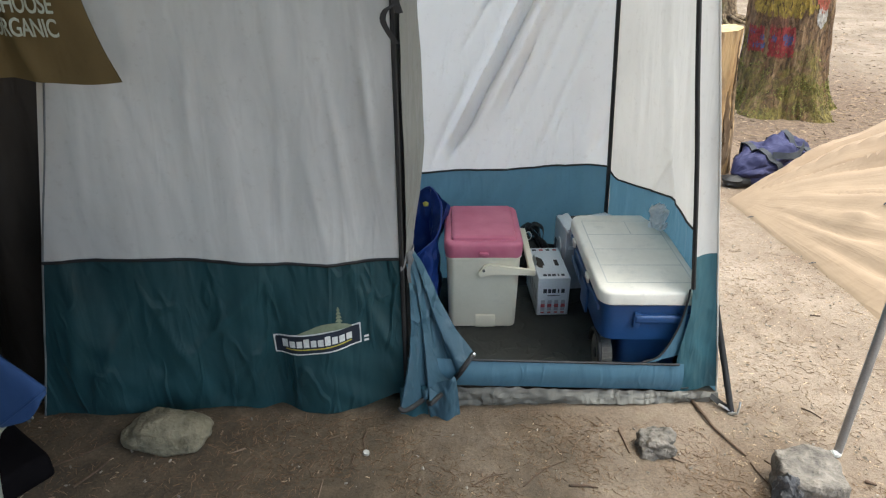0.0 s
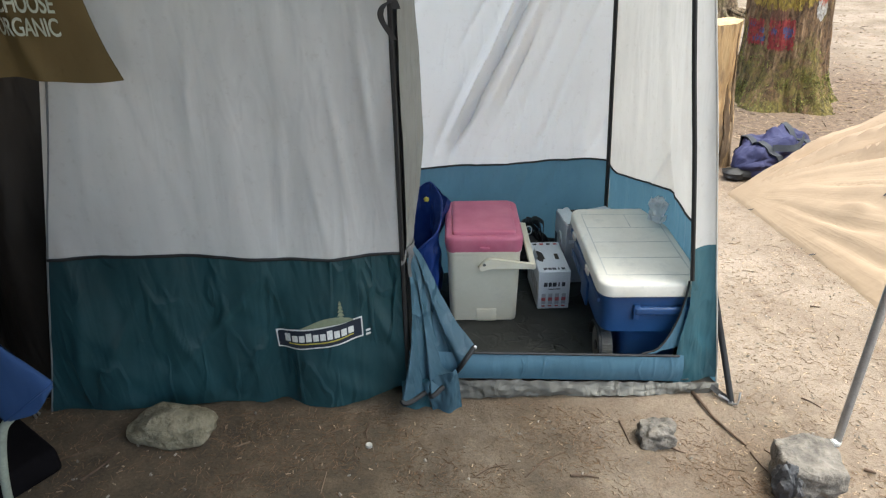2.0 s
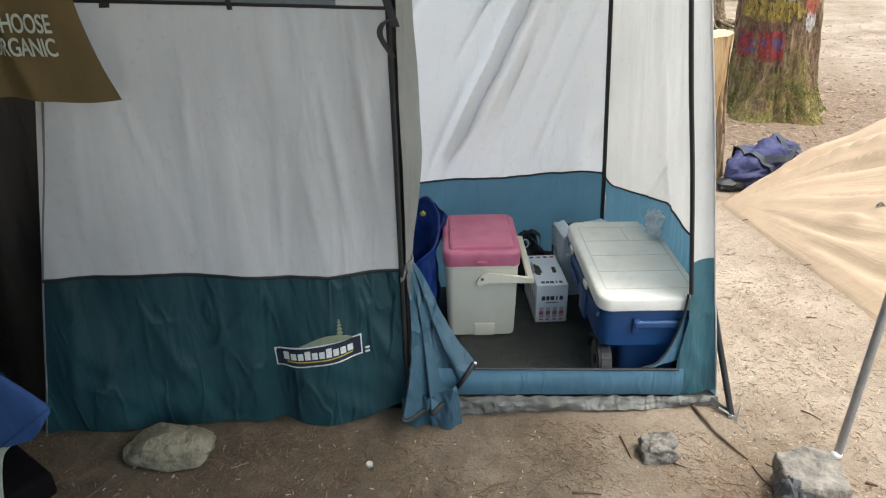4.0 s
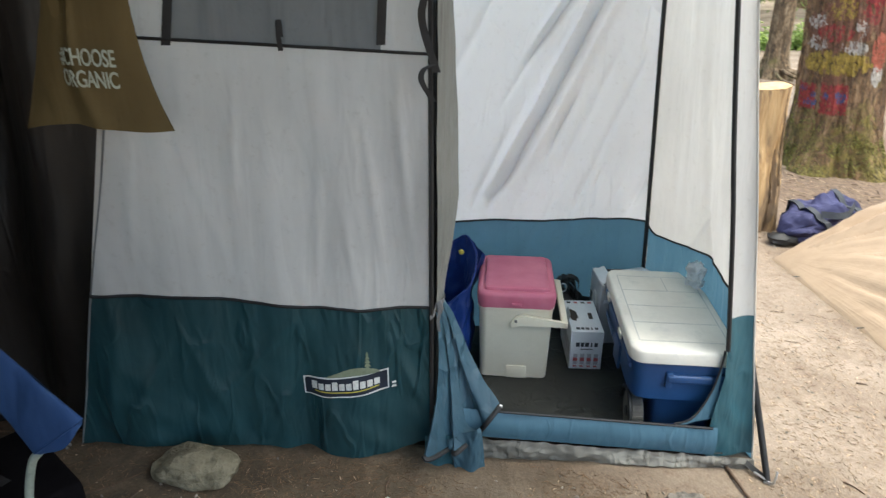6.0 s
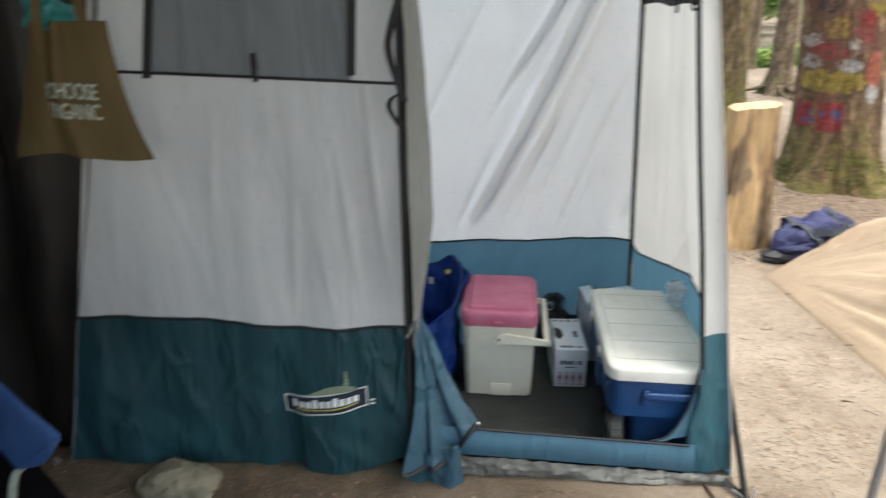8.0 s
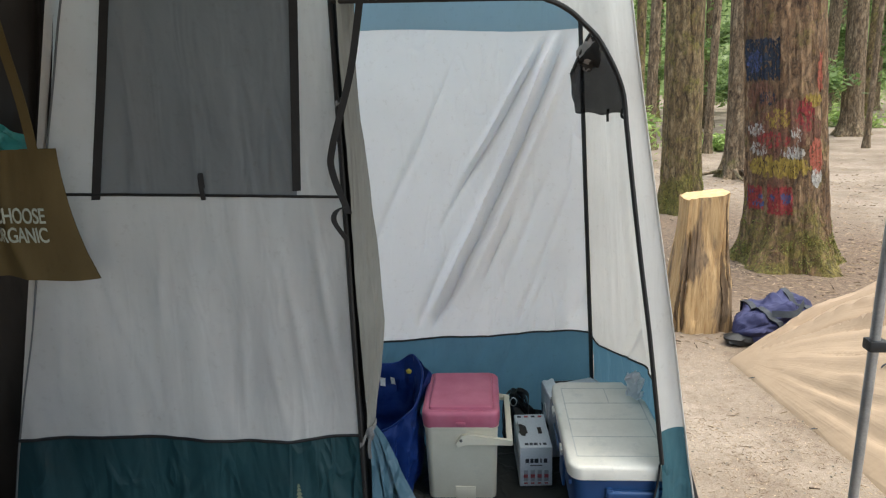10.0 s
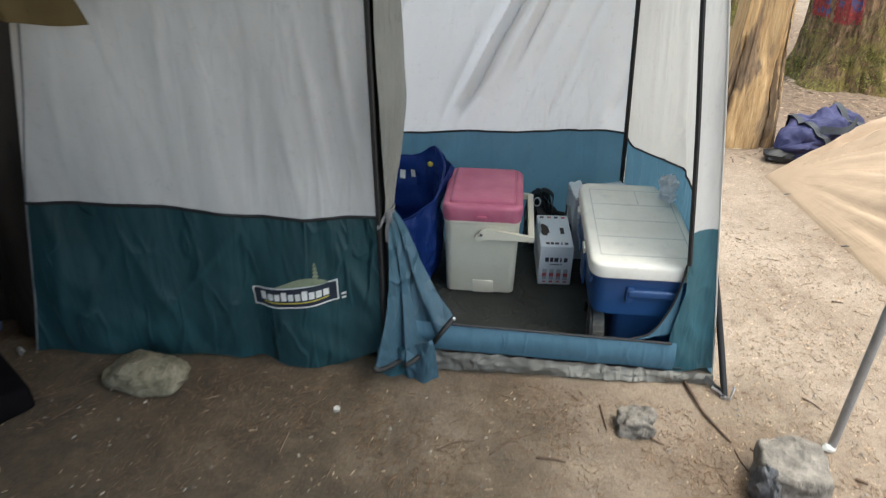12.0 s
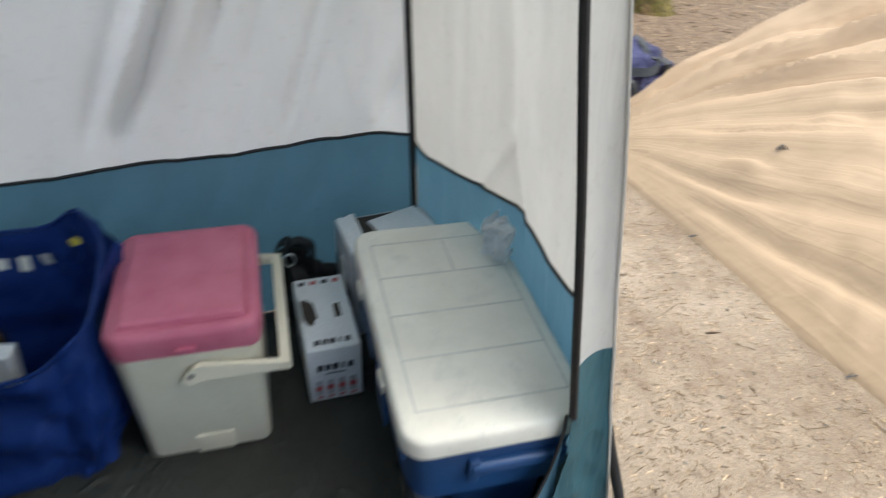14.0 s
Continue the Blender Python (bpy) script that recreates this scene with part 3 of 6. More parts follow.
part("groundsheet_edge", grid(sheet_edge, 120, 10), SHEET_CLOTH, TENT, "crumpled silver groundsheet edge")


# inside: back wall, right wall, left wall, roof, floor
def back_y(x):
    return 2.86 + 0.165 * (x - 0.79)


# slack folds: x and z of the upper end, slope, bow, z of the lower end, height, half width
BACK_FOLDS = [(0.666, 1.86, 0.39, 0.06, 0.56, 0.040, 0.020), (0.622, 1.86, 0.39, 0.06, 0.62, -0.034, 0.019), (0.700, 1.80, 0.40, 0.05, 0.70, -0.016, 0.022),
              (0.598, 1.86, 0.50, 0.14, 1.16, 0.026, 0.015), (0.565, 1.85, 0.50, 0.14, 1.20, -0.020, 0.014), (0.46, 1.16, 0.43, 0.0, 0.72, 0.016, 0.011),
              (0.22, 1.78, 0.45, 0.0, 1.16, 0.009, 0.010), (0.30, 1.36, 0.55, 0.0, 0.98, 0.010, 0.010), (0.62, 1.34, 0.42, 0.0, 0.60, 0.012, 0.022),
              (0.72, 1.30, 0.38, 0.0, 0.56, 0.010, 0.016), (0.20, 1.05, 0.42, 0.0, 0.56, 0.010, 0.016), (0.08, 1.50, 0.45, 0.0, 0.80, 0.009, 0.016)]
BACK_FOLDS += [(0.10 + 0.085 * k, 0.84 + 0.06 * math.sin(k * 2.3), 0.36, 0.0, 0.50, 0.008 + 0.004 * math.sin(k * 1.7), 0.014) for k in range(9)]
BACK_FOLDS += [(-0.02 + 0.13 * k, 0.62, 0.55, 0.0, 0.20, 0.011, 0.017) for k in range(6)]


def fold(x, z):
    """Slack diagonal folds of the back wall."""
    k = 0.0
    for x0, z0, slope, bow, z1, amp, wide in BACK_FOLDS:
        if z1 < z < z0:
            h = z0 - z
            d = abs(x - x0 + slope * h + bow * h * h + 0.006 * n3(z * 6, x0 * 9)) / wide
            if d < 2.6:
                k += (1.6 if abs(amp) > 0.012 else 1.25) * amp * math.exp(-d ** 1.6) * smooth01(h / 0.18) * smooth01((z - z1) / 0.22)
    return k


def back(x, z):
    bend = smooth01((x - 0.66) / 0.16) * 0.05
    y = back_y(x) - 0.03 * (z - 0.3) / 1.5 - bend - fold(x, z) - 0.010 * n3(x * 4, z * 1.2, 9) - 0.004 * n3(x * 12, z * 6, 3)
    return Vector((x, y, z))


def back_r(z):
    return 0.815 - 0.052 * z


back_seam = lambda x: 0.540 + 0.006 * n3(x * 5, 1.0)
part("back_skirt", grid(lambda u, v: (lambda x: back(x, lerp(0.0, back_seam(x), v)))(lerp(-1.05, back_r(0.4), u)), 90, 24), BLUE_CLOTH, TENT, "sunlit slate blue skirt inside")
part("back_wall", grid(lambda u, v: (lambda z: back(lerp(-0.95, back_r(z), u), max(z, back_seam(lerp(-0.95, back_r(z), u))) if v == 0 else z))(lerp(0.541, 2.0, v)), 240, 150), BACKLIT_CLOTH, TENT, "backlit nylon back wall with slack diagonal folds")


def side(d, z):
    """Right wall: d from the front corner (0) to the back one (1)."""
    front = on_front(edge_r(z), z, -0.003)
    rear = back(back_r(z), z)
    p = front.lerp(rear, d)
    belly = 0.045 * math.sin(d * math.pi) * smooth01(z / 0.5)
    low = smooth01((0.74 - z) / 0.03)
    pinch = low * 0.018 * math.exp(-((d - 0.53 - 0.75 * (0.72 - z)) / 0.018) ** 2) * smooth01((z - 0.5) / 0.06)
    pinch += low * 0.013 * math.exp(-((d - 0.53 + 0.35 * (0.72 - z)) / 0.022) ** 2) * smooth01((z - 0.45) / 0.1)
    pinch += 0.012 * math.exp(-((d - 0.53) / 0.025) ** 2) * smooth01((z - 0.70) / 0.04) * smooth01((1.2 - z) / 0.4)
    p.x += belly + 0.7 * pinch + 0.012 * n3(d * 5, z * 1.1, 6) + 0.004 * n3(d * 18, z * 3, 8) + 0.007 * math.sin(d * 31 + 1.2 * z) * n3(d * 6, z * 0.8, 3) * smooth01((z - 0.6) / 0.3)
    return p


side_seam = lambda d: table(d, [(0, 0.545), (0.28, 0.54), (0.5, 0.567), (0.72, 0.534), (0.95, 0.497), (1, 0.52)])
part("side_skirt", grid(lambda u, v: side(u, lerp(0.0, side_seam(u), v)), 40, 20), BLUE_CLOTH, TENT)
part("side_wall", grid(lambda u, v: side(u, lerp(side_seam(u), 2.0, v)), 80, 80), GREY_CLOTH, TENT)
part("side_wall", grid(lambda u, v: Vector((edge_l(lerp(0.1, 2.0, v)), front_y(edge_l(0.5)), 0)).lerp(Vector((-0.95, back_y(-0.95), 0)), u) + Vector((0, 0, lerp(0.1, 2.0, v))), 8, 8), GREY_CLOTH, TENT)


def roof(u, v):
    a = on_front(lerp(edge_l(2.0), edge_r(2.0), u), 2.0)
    b = back(lerp(-0.95, back_r(2.0), u), 2.0)
    p = a.lerp(b, v)
    p.z = 2.0 + 0.34 * (math.sin(math.pi * min(1, max(0, u))) ** 0.6) * (math.sin(math.pi * v) ** 0.8 if 0 < v < 1 else 0)
    return p


# Blue band along the top of the back wall.
part("roof_edge", grid(lambda u, v: (lambda z: back(lerp(-0.9, back_r(z) - 0.01, u), z) + Vector((0, -0.006, 0)))(lerp(1.85 - 0.01 * math.sin(u * 9), 2.0, v)), 60, 8), ROOF_CLOTH, TENT)
part("roof", grid(roof, 30, 24), ROOF_CLOTH, TENT, "sunlit slate blue nylon roof")


def tent_floor(u, v):
    x = lerp(-1.0, 0.93, u)
    y = lerp(front_y(x) + (0.06 if x < DOOR_L else 0.012), back_y(x) - 0.04, v)
    return Vector((x, y, 0.03 + (sill_foot(x) - 0.03) * (1 - smooth01(v / 0.25)) * 0.9 + 0.004 * n3(x * 5, y * 5) + 0.003 * n3(x * 14, y * 14, 1)))


part("tent_floor", grid(tent_floor, 60, 40), FLOOR_CLOTH, TENT, "dusty charcoal tent floor")

# seams, zips and poles
part("seam", tube([on_front(lerp(-0.985, DOOR_L, k / 40), seam_z(lerp(-0.985, DOOR_L, k / 40)), 0.002) for k in range(41)], 0.005, 6), BLACK, TENT)
part("seam", tube([on_front(lerp(-0.81, DOOR_L, k / 30), win_z(lerp(-0.81, DOOR_L, k / 30)), 0.002) for k in range(31)], 0.0045, 6), BLACK, TENT)
for edge in (win_l, win_r):
    part("window_zip", ribbon([on_front(edge(1.38 + 0.62 * k / 20), 1.38 + 0.62 * k / 20, 0.004) for k in range(21)], Vector((0.022, 0.0036, 0))), BLACK, TENT)
part("toggle", ribbon(spline([on_front(-0.409, win_z(-0.409) - 0.012, 0.006), on_front(-0.411, 1.40, 0.008), on_front(-0.409, 1.43, 0.014), on_front(-0.405, 1.437, 0.02), on_front(-0.403, 1.40, 0.024)], 5), (0.012, 0.002, 0), 0.003), BLACK, TENT)
part("seam", tube([back(lerp(-0.9, back_r(0.54), k / 60), back_seam(lerp(-0.9, back_r(0.54), k / 60))) + Vector((0, -0.003, 0)) for k in range(61)], 0.0045, 6), BLACK, TENT)
part("seam", tube([side(k / 30, side_seam(k / 30)) + Vector((-0.003, 0, 0)) for k in range(1, 31)], 0.004, 6), BLACK, TENT)
part("corner_seam", tube([back(back_r(z), z) + Vector((-0.008, -0.006, 0)) for z in [0.03 + 1.95 * k / 30 for k in range(31)]], 0.009, 8), BLACK, TENT)
low_zip = [(0.74, sill_top(0.74)), (0.79, 0.197), (0.826, 0.231), (0.863, 0.30), (0.880, 0.386), (0.884, 0.43)]
part("low_zip", tube(spline([on_front(x, z, -0.012) for x, z in low_zip], 5), 0.0035, 6), BLACK, TENT)
part("corner_gore", grid(lambda u, v: (lambda x: on_front(x, lerp(sill_top(0.74), table(x, low_zip), v), -0.014))(lerp(0.74, 0.884, u)), 16, 6), BLUE_CLOTH, TENT)
zip_line = [(door_r(z), z) for z in (0.44, 0.50, 0.547, 0.72, 0.885, 1.1, 1.33, 1.5)] + ARCH
part("door_zip", tube(spline([on_front(x, z, 0.004) for x, z in zip_line], 5), 0.0075, 8), BLACK, TENT, "black door zip")
part("sill_binding", tube([Vector((x, front_y(x), sill_top(x))) + FN * 0.003 for x in [lerp(0.14, 0.87, k / 20) for k in range(21)]], 0.0045, 6), BLACK, TENT)
part("door_binding", tube([on_front(DOOR_L, lerp(0.12, 1.86, k / 30), 0.003) for k in range(31)], 0.007, 6), BLACK, TENT)
part("corner_piping", tube([on_front(edge_r(z), z, 0.002) for z in [lerp(0.0, 2.0, k / 30) for k in range(31)]], 0.003, 6), GREY_CLOTH, TENT)
part("corner_piping", tube([on_front(edge_l(z), z, 0.0) for z in [lerp(0.18, 2.0, k / 30) for k in range(31)]], 0.003, 6), WINDOW_CLOTH, TENT)
part("tent_pole", tube([(1.058, 1.828, 0.005), (1.040, 1.90, 0.13), (1.016, 1.97, 0.27), (0.925, 2.0, 0.6), (0.75, 2.06, 1.7)], 0.011, 10), BLACK, TENT, "black tent pole with a foot pin")
part("foot_pin", tube([(1.045, 1.822, 0.004), (1.07, 1.81, 0.012), (1.078, 1.82, 0.03), (1.082, 1.83, 0.045)], 0.004, 6, tube([(1.02, 1.85, 0.02), (1.058, 1.822, 0.01), (1.062, 1.815, 0.002)], 0.004, 6)), SILVER, TENT, "bright steel pin")
part("guy_tab", ribbon([(1.0, 1.885, 0.03), (1.03, 1.86, 0.015), (1.05, 1.84, 0.01)], (0.01, 0.012, 0.012)), BLACK, TENT)


# maker's badge printed on the skirt: plain shapes for the lettering
def badge(pts, lift, bm=None):
    """A flat print on the skirt through points (x, z)."""
    bm = bm or bmesh.new()
    vs = [bm.verts.new(on_front(x, z, lift)) for x, z in pts]
    bm.faces.new(vs)
    return bm


def strip(a, b, h0, h1, lift, n=12, sag=0.0, bm=None):
    """A print between two ends, tall h0 to h1, that follows the cloth."""
    return grid(lambda u, v: on_front(lerp(a[0], b[0], u), lerp(a[1], b[1], u) + lerp(h0, h1, v) - sag * math.sin(math.pi * u), lift), n, 2, bm)


LA, LB = (-0.430, 0.337), (-0.178, 0.372)
part("badge_border", strip((LA[0] - 0.004, LA[1]), (LB[0] + 0.004, LB[1]), -0.005, 0.067, 0.0022, 16, 0.006), WHITE_INK, TENT)
part("badge_field", strip(LA, LB, 0.0, 0.062, 0.0034, 16, 0.006), LOGO_NAVY, TENT)
for k in range(10):
    u = 0.085 + k * 0.084
    a = (lerp(LA[0], LB[0], u), lerp(LA[1], LB[1], u) - 0.006 * math.sin(math.pi * u))
    b = (lerp(LA[0], LB[0], u + 0.066), lerp(LA[1], LB[1], u + 0.066) - 0.006 * math.sin(math.pi * u))
    part("badge_bar", strip(a, b, 0.022, 0.052 if k in (0, 3, 6) else 0.045, 0.0048, 3), WHITE_INK, TENT)
part("badge_line", strip((lerp(LA[0], LB[0], 0.12), lerp(LA[1], LB[1], 0.12)), (lerp(LA[0], LB[0], 0.90), lerp(LA[1], LB[1], 0.90)), 0.012, 0.016, 0.0048, 12, 0.006), LOGO_YELLOW, TENT)
part("badge_hill", grid(lambda u, v: on_front(lerp(-0.36, -0.20, u), 0.408 + 0.020 * u + (0.004 + 0.030 * math.sin(math.pi * u) ** 0.8 * (0.5 + u * 0.5)) * v, 0.0026), 14, 2), LOGO_SAGE, TENT)
bmt = bmesh.new()
for k in range(5):
    w = 0.026 - 0.004 * k
    grid(lambda u, v: on_front(-0.236 + (u - 0.5) * w * (1 - v * 0.7), 0.438 + 0.013 * k + 0.012 * v, 0.0028), 3, 1, bmt)
part("badge_tree", bmt, LOGO_SAGE, TENT)
part("badge_bar", strip((-0.166, 0.382), (-0.152, 0.384), 0, 0.008, 0.003, 2), WHITE_INK, TENT)
part("badge_bar", strip((-0.166, 0.368), (-0.152, 0.370), 0, 0.008, 0.003, 2), WHITE_INK, TENT)


# tied-back door
DOOR = [  # z, left x, right x, depth behind the wall at the left and the right
    (1.90, -0.022, 0.008, 0.0, 0.05), (1.62, -0.022, 0.000, 0.0, 0.06), (1.35, -0.014, 0.020, 0.01, 0.10), (1.1, -0.012, 0.030, 0.02, 0.13), (0.95, -0.012, 0.030, 0.02, 0.13),
    (0.80, -0.014, 0.018, 0.04, 0.12), (0.68, -0.020, 0.000, 0.06, 0.10), (0.62, -0.024, -0.006, 0.06, 0.09)]
SKIRT = [(0.62, -0.030, -0.002, 0.06, 0.09), (0.55, -0.024, 0.030, 0.04, 0.09), (0.46, -0.026, 0.064, 0.0, 0.07), (0.36, -0.046, 0.110, -0.06, 0.03), (0.285, -0.066, 0.160, -0.085, -0.012)]


def bundle(rows, u, v, pleats, depth, skew=0.0):
    k = v * (len(rows) - 1)
    i = min(int(k), len(rows) - 2)
    z, l, r, d0, d1 = (lerp(p, q, k - i) for p, q in zip(rows[i], rows[i + 1]))
    w = r - l
    x = lerp(l, r, u)
    p = u * pleats * math.pi * 2 + 1.3 * n3(z * 3, u * 2)
    wide = math.hypot(w, d1 - d0)
    y = depth * wide * math.sin(p) + 0.004 * n3(x * 30, z * 12, 5) + 0.07 * n3(u * 4, z * 5, 2) * wide
    zz = z - skew * v * (1 - u) - 0.62 * skew * math.sin(math.pi * u) * v
    side_way = Vector((d1 - d0, 0, 0)).normalized() * y * 0.6 if abs(d1 - d0) > 0.02 else Vector()
    return Vector((x, front_y(x), zz)) - side_way + FN * (y - lerp(d0, d1, u))


# Black mesh strip, also standing for the shade between wall and flap.
part("mesh_door", grid(lambda u, v: (lambda z: Vector((lerp(-0.052, -0.004, u), front_y(-0.03), z)) - FN * (0.030 + 0.11 * u - 0.006 * math.sin(u * 14 + 2 * z)))(lerp(0.24, 1.88, v)), 24, 50), DOOR_MESH, TENT, "black mesh inner door and the shade beside the flap")
FLAP = part("door_flap", grid(lambda u, v: bundle(DOOR, u, v, 2.5, 0.30), 90, 110), FLAP_CLOTH, TENT, "grey door flap gathered and tied back")
part("flap_skirt", grid(lambda u, v: bundle(SKIRT, u, v, 2.6, 0.10, 0.105), 90, 70), FLAP_BLUE, FLAP, "slate blue lower end of the door")
hem = [bundle(SKIRT, k / 40, 1.0, 2.6, 0.10, 0.105) + FN * 0.005 for k in range(41)]
part("flap_zip", tube(hem, 0.008, 8), BLACK, FLAP)
part("zip_pull", lump(hem[-1] + FN * 0.006, (0.006, 0.004, 0.008), 0.3, 2, 1, 2, False), SILVER, FLAP, "bright zip pull")


def tail(u, v):
    """The rounded end of the door cloth that hangs below the zip."""
    x = lerp(lerp(-0.005, 0.022, v), lerp(0.100, 0.122, v ** 0.5), u)
    foot = 0.030 + 0.060 * abs(2 * u - 1.1) ** 2.6
    z = lerp(0.20 + 0.04 * u, foot, v)
    return Vector((x, front_y(x), z)) + FN * (0.046 + 0.020 * math.sin(u * math.pi) * (0.4 + 0.6 * v) + 0.008 * math.sin(u * 9 + v * 3) + 0.006 * n3(u * 6, v * 5))


part("flap_tail", grid(tail, 34, 26), FLAP_BLUE, FLAP)
part("flap_tail", grid(lambda u, v: (lambda x, z: Vector((x, front_y(x), z)) + FN * (0.040 + 0.007 * math.sin(u * 9 + v * 4)))(lerp(-0.068, 0.02, u), lerp(0.21, 0.098 - 0.03 * u, v)), 20, 14), MID_CLOTH, FLAP)
part("flap_zip", tube([tail(k / 16, 1.0) for k in range(17)], 0.003, 6), FLAP_BLUE, FLAP)
for z, a, b in ((0.622, -0.05, -0.006), (1.615, -0.05, 0.0)):
    part("tie_band", ribbon(spline([on_front(a, z - 0.012, 0.012), on_front(a + 0.012, z - 0.004, 0.0), on_front((a + b) / 2, z, -0.045), on_front(b, z + 0.008, -0.07), on_front(b + 0.004, z + 0.01, -0.10)], 5), (0, 0.003, 0.014), 0.003), GREY_WEB, TENT, "grey webbing tie")
part("tie_knot", lump(on_front(-0.020, 0.617, -0.045), (0.014, 0.012, 0.022), 0.4, 2, 2, 2, False), GREY_WEB, TENT)
part("tie_band", ribbon(spline([on_front(-0.018, 0.615, -0.035), on_front(-0.024, 0.585, -0.02), on_front(-0.022, 0.55, -0.015)], 4), (0.01, 0, 0), 0.002), GREY_WEB, TENT)
part("zip_strap", ribbon(spline([on_front(0.035, 1.88, 0.05), on_front(-0.004, 1.68, 0.06), on_front(-0.060, 1.50, 0.06), on_front(-0.066, 1.43, 0.05), on_front(-0.032, 1.32, 0.05)], 6), (0.018, 0.004, 0), 0.003), BLACK, TENT)
part("zip_strap", ribbon(spline([on_front(-0.038, 1.34, 0.05), on_front(-0.064, 1.328, 0.055), on_front(-0.070, 1.30, 0.055), on_front(-0.042, 1.25, 0.05)], 6), (0.014, 0.004, 0), 0.003), BLACK, TENT)

# ---- canopy over the camp kitchen: roof, hanging tarps and leg ----
# The roof is out of view; its outline is set to shade the left.
CANOPY = [Vector(p) for p in ((-3.0, 1.72, 2.2), (1.33, 1.64, 2.25), (-3.0, -2.6, 2.2), (0.3, -2.6, 2.3))]
thing("canopy_roof", grid(lambda u, v: CANOPY[2].lerp(CANOPY[3], u).lerp(CANOPY[0].lerp(CANOPY[1], u), v) + Vector((0, 0, 0.35 * math.sin(math.pi * u) * math.sin(math.pi * v))), 20, 20), CANOPY_CLOTH, "unseen dark tarp canopy that shades the left", "canopy", "structure")


def curtain(u, v):
    x = lerp(-0.62, -3.0, u)
    z = lerp(0.12, 2.3, v)
    x0 = x - (0.42 * (1 - v) * (1 - u))
    y = 1.70 + 0.10 * (-x - 0.82) + 0.05 * math.sin(x * 17 + 1.5 * z) + 0.06 * n3(x * 4, z * 1.2) + 0.015 * n3(x * 11, z * 3, 4)
    return Vector((x0, y, z))


HT = root("hanging_tarp", (-1.6, 1.78, 2.3), "dark brown tarp hanging in folds beside the tent", "tarp")
part("cloth", grid(curtain, 120, 60), CURTAIN_CLOTH, HT)
part("hem", tube([curtain(k / 60, 0.0) for k in range(61)], 0.006, 6), CURTAIN_CLOTH, HT)
part("cord", tube([curtain(k / 60, 1.0) for k in range(61)], 0.006, 6), BLACK, HT)
thing("beige_cloth", grid(lambda u, v: Vector((-1.33 - 0.10 * abs(v - 0.45) - 0.6 * u, 1.50 - 0.12 * u + 0.03 * math.sin(u * 16 + 5 * v) + 0.02 * n3(u * 5, v * 4), lerp(0.55, 2.2, v))), 40, 40), BEIGE_CLOTH, "beige cloth hanging in folds under the canopy", "cloth")
# Added wall out of view that keeps light off the left side.
thing("wall_west", grid(lambda u, v: Vector((-3.0, lerp(-2.6, 1.95, u), lerp(0, 2.3, v))), 8, 8), CANOPY_CLOTH, "unseen dark tarp wall added to shade the left", "wall", "structure")
LEG = root("canopy_leg", (1.315, 1.63, 0.0), "grey steel canopy leg standing in the dirt", "pole")
part("upright", tube([(1.318, 1.635, 0.0), (1.318, 1.635, 1.1), (1.33, 1.64, 2.25)], 0.0125, 12), STEEL, LEG)
part("foot", lump((1.308, 1.628, 0.012), (0.020, 0.012, 0.012), 0.4, 2, 3, 2), WHITE_INK, LEG, "white plastic foot cap")
part("catch", block((0.045, 0.04, 0.03), (1.322, 1.637, 0.95), 0.006), BLACK, LEG)


# ---- inside the tent ----
def placed(bm, m):
    bmesh.ops.transform(bm, matrix=m, verts=bm.verts)
    return bm


# small cooler: cream tub, pink lid, bail handle swung to its side
SC = root("small_cooler", (0.21, 2.47, 0.034), "cream plastic picnic cooler with a faded pink lid", "cooler")
M = pose(0.214, 2.456, 0.034, 0, 0, 1.0)
tub = part("tub", slab(0.292, 0.355, [(0.020, 0.0), (0.014, 0.004), (0.012, 0.012), (0.003, 0.306), (0.001, 0.312), (-0.002, 0.317), (-0.002, 0.325)], 0.036, M), CREAM, SC)
lid = part("lid", slab(0.304, 0.368, [(0.010, 0.319), (0.005, 0.322), (0.001, 0.344), (0.0, 0.372), (0.003, 0.381), (0.009, 0.387), (0.020, 0.389), (0.028, 0.387), (0.031, 0.398), (0.038, 0.402), (0.044, 0.4023), (0.052, 0.4024)], 0.04, M), PINK, SC, "faded pink plastic lid")
part("latch", placed(block((0.036, 0.012, 0.014), (0.0, -0.186, 0.336), 0.004, 2), M), PINK, lid)
bmh = bmesh.new()
for y in (-0.186, 0.186):
    ring = [(-0.012, 0.245), (-0.020, 0.262), (0.002, 0.292), (0.022, 0.300), (0.19, 0.276), (0.196, 0.255), (0.022, 0.258)]
    a = [bmh.verts.new((x, y - 0.007, z)) for x, z in ring]
    b = [bmh.verts.new((x, y + 0.007, z)) for x, z in ring]
    bmh.faces.new(a)
    bmh.faces.new(b[::-1])
    for k in range(len(ring)):
        bmh.faces.new((a[k], a[(k + 1) % len(ring)], b[(k + 1) % len(ring)], b[k]))
block((0.024, 0.386, 0.024), (0.188, 0, 0.253), 0.005, 2, bm=bmh)
part("handle", placed(bmh, M), CREAM, SC)
part("handle_pivot", placed(tube([(0.0, -0.196, 0.276), (0.0, -0.180, 0.276)], 0.006, 10), M), RUBBER, SC)
part("drain_frame", placed(block((0.080, 0.010, 0.056), (0.012, -0.1648, 0.004), 0.002, 2), M), CREAM, tub)

# large wheeled cooler
LC = root("large_cooler", (0.77, 2.2, 0.03), "blue wheeled plastic cooler with a scuffed white lid", "cooler")
M = pose(0.766, 2.254, 0.030, 0, 0, 0.6)
bml = bmesh.new()
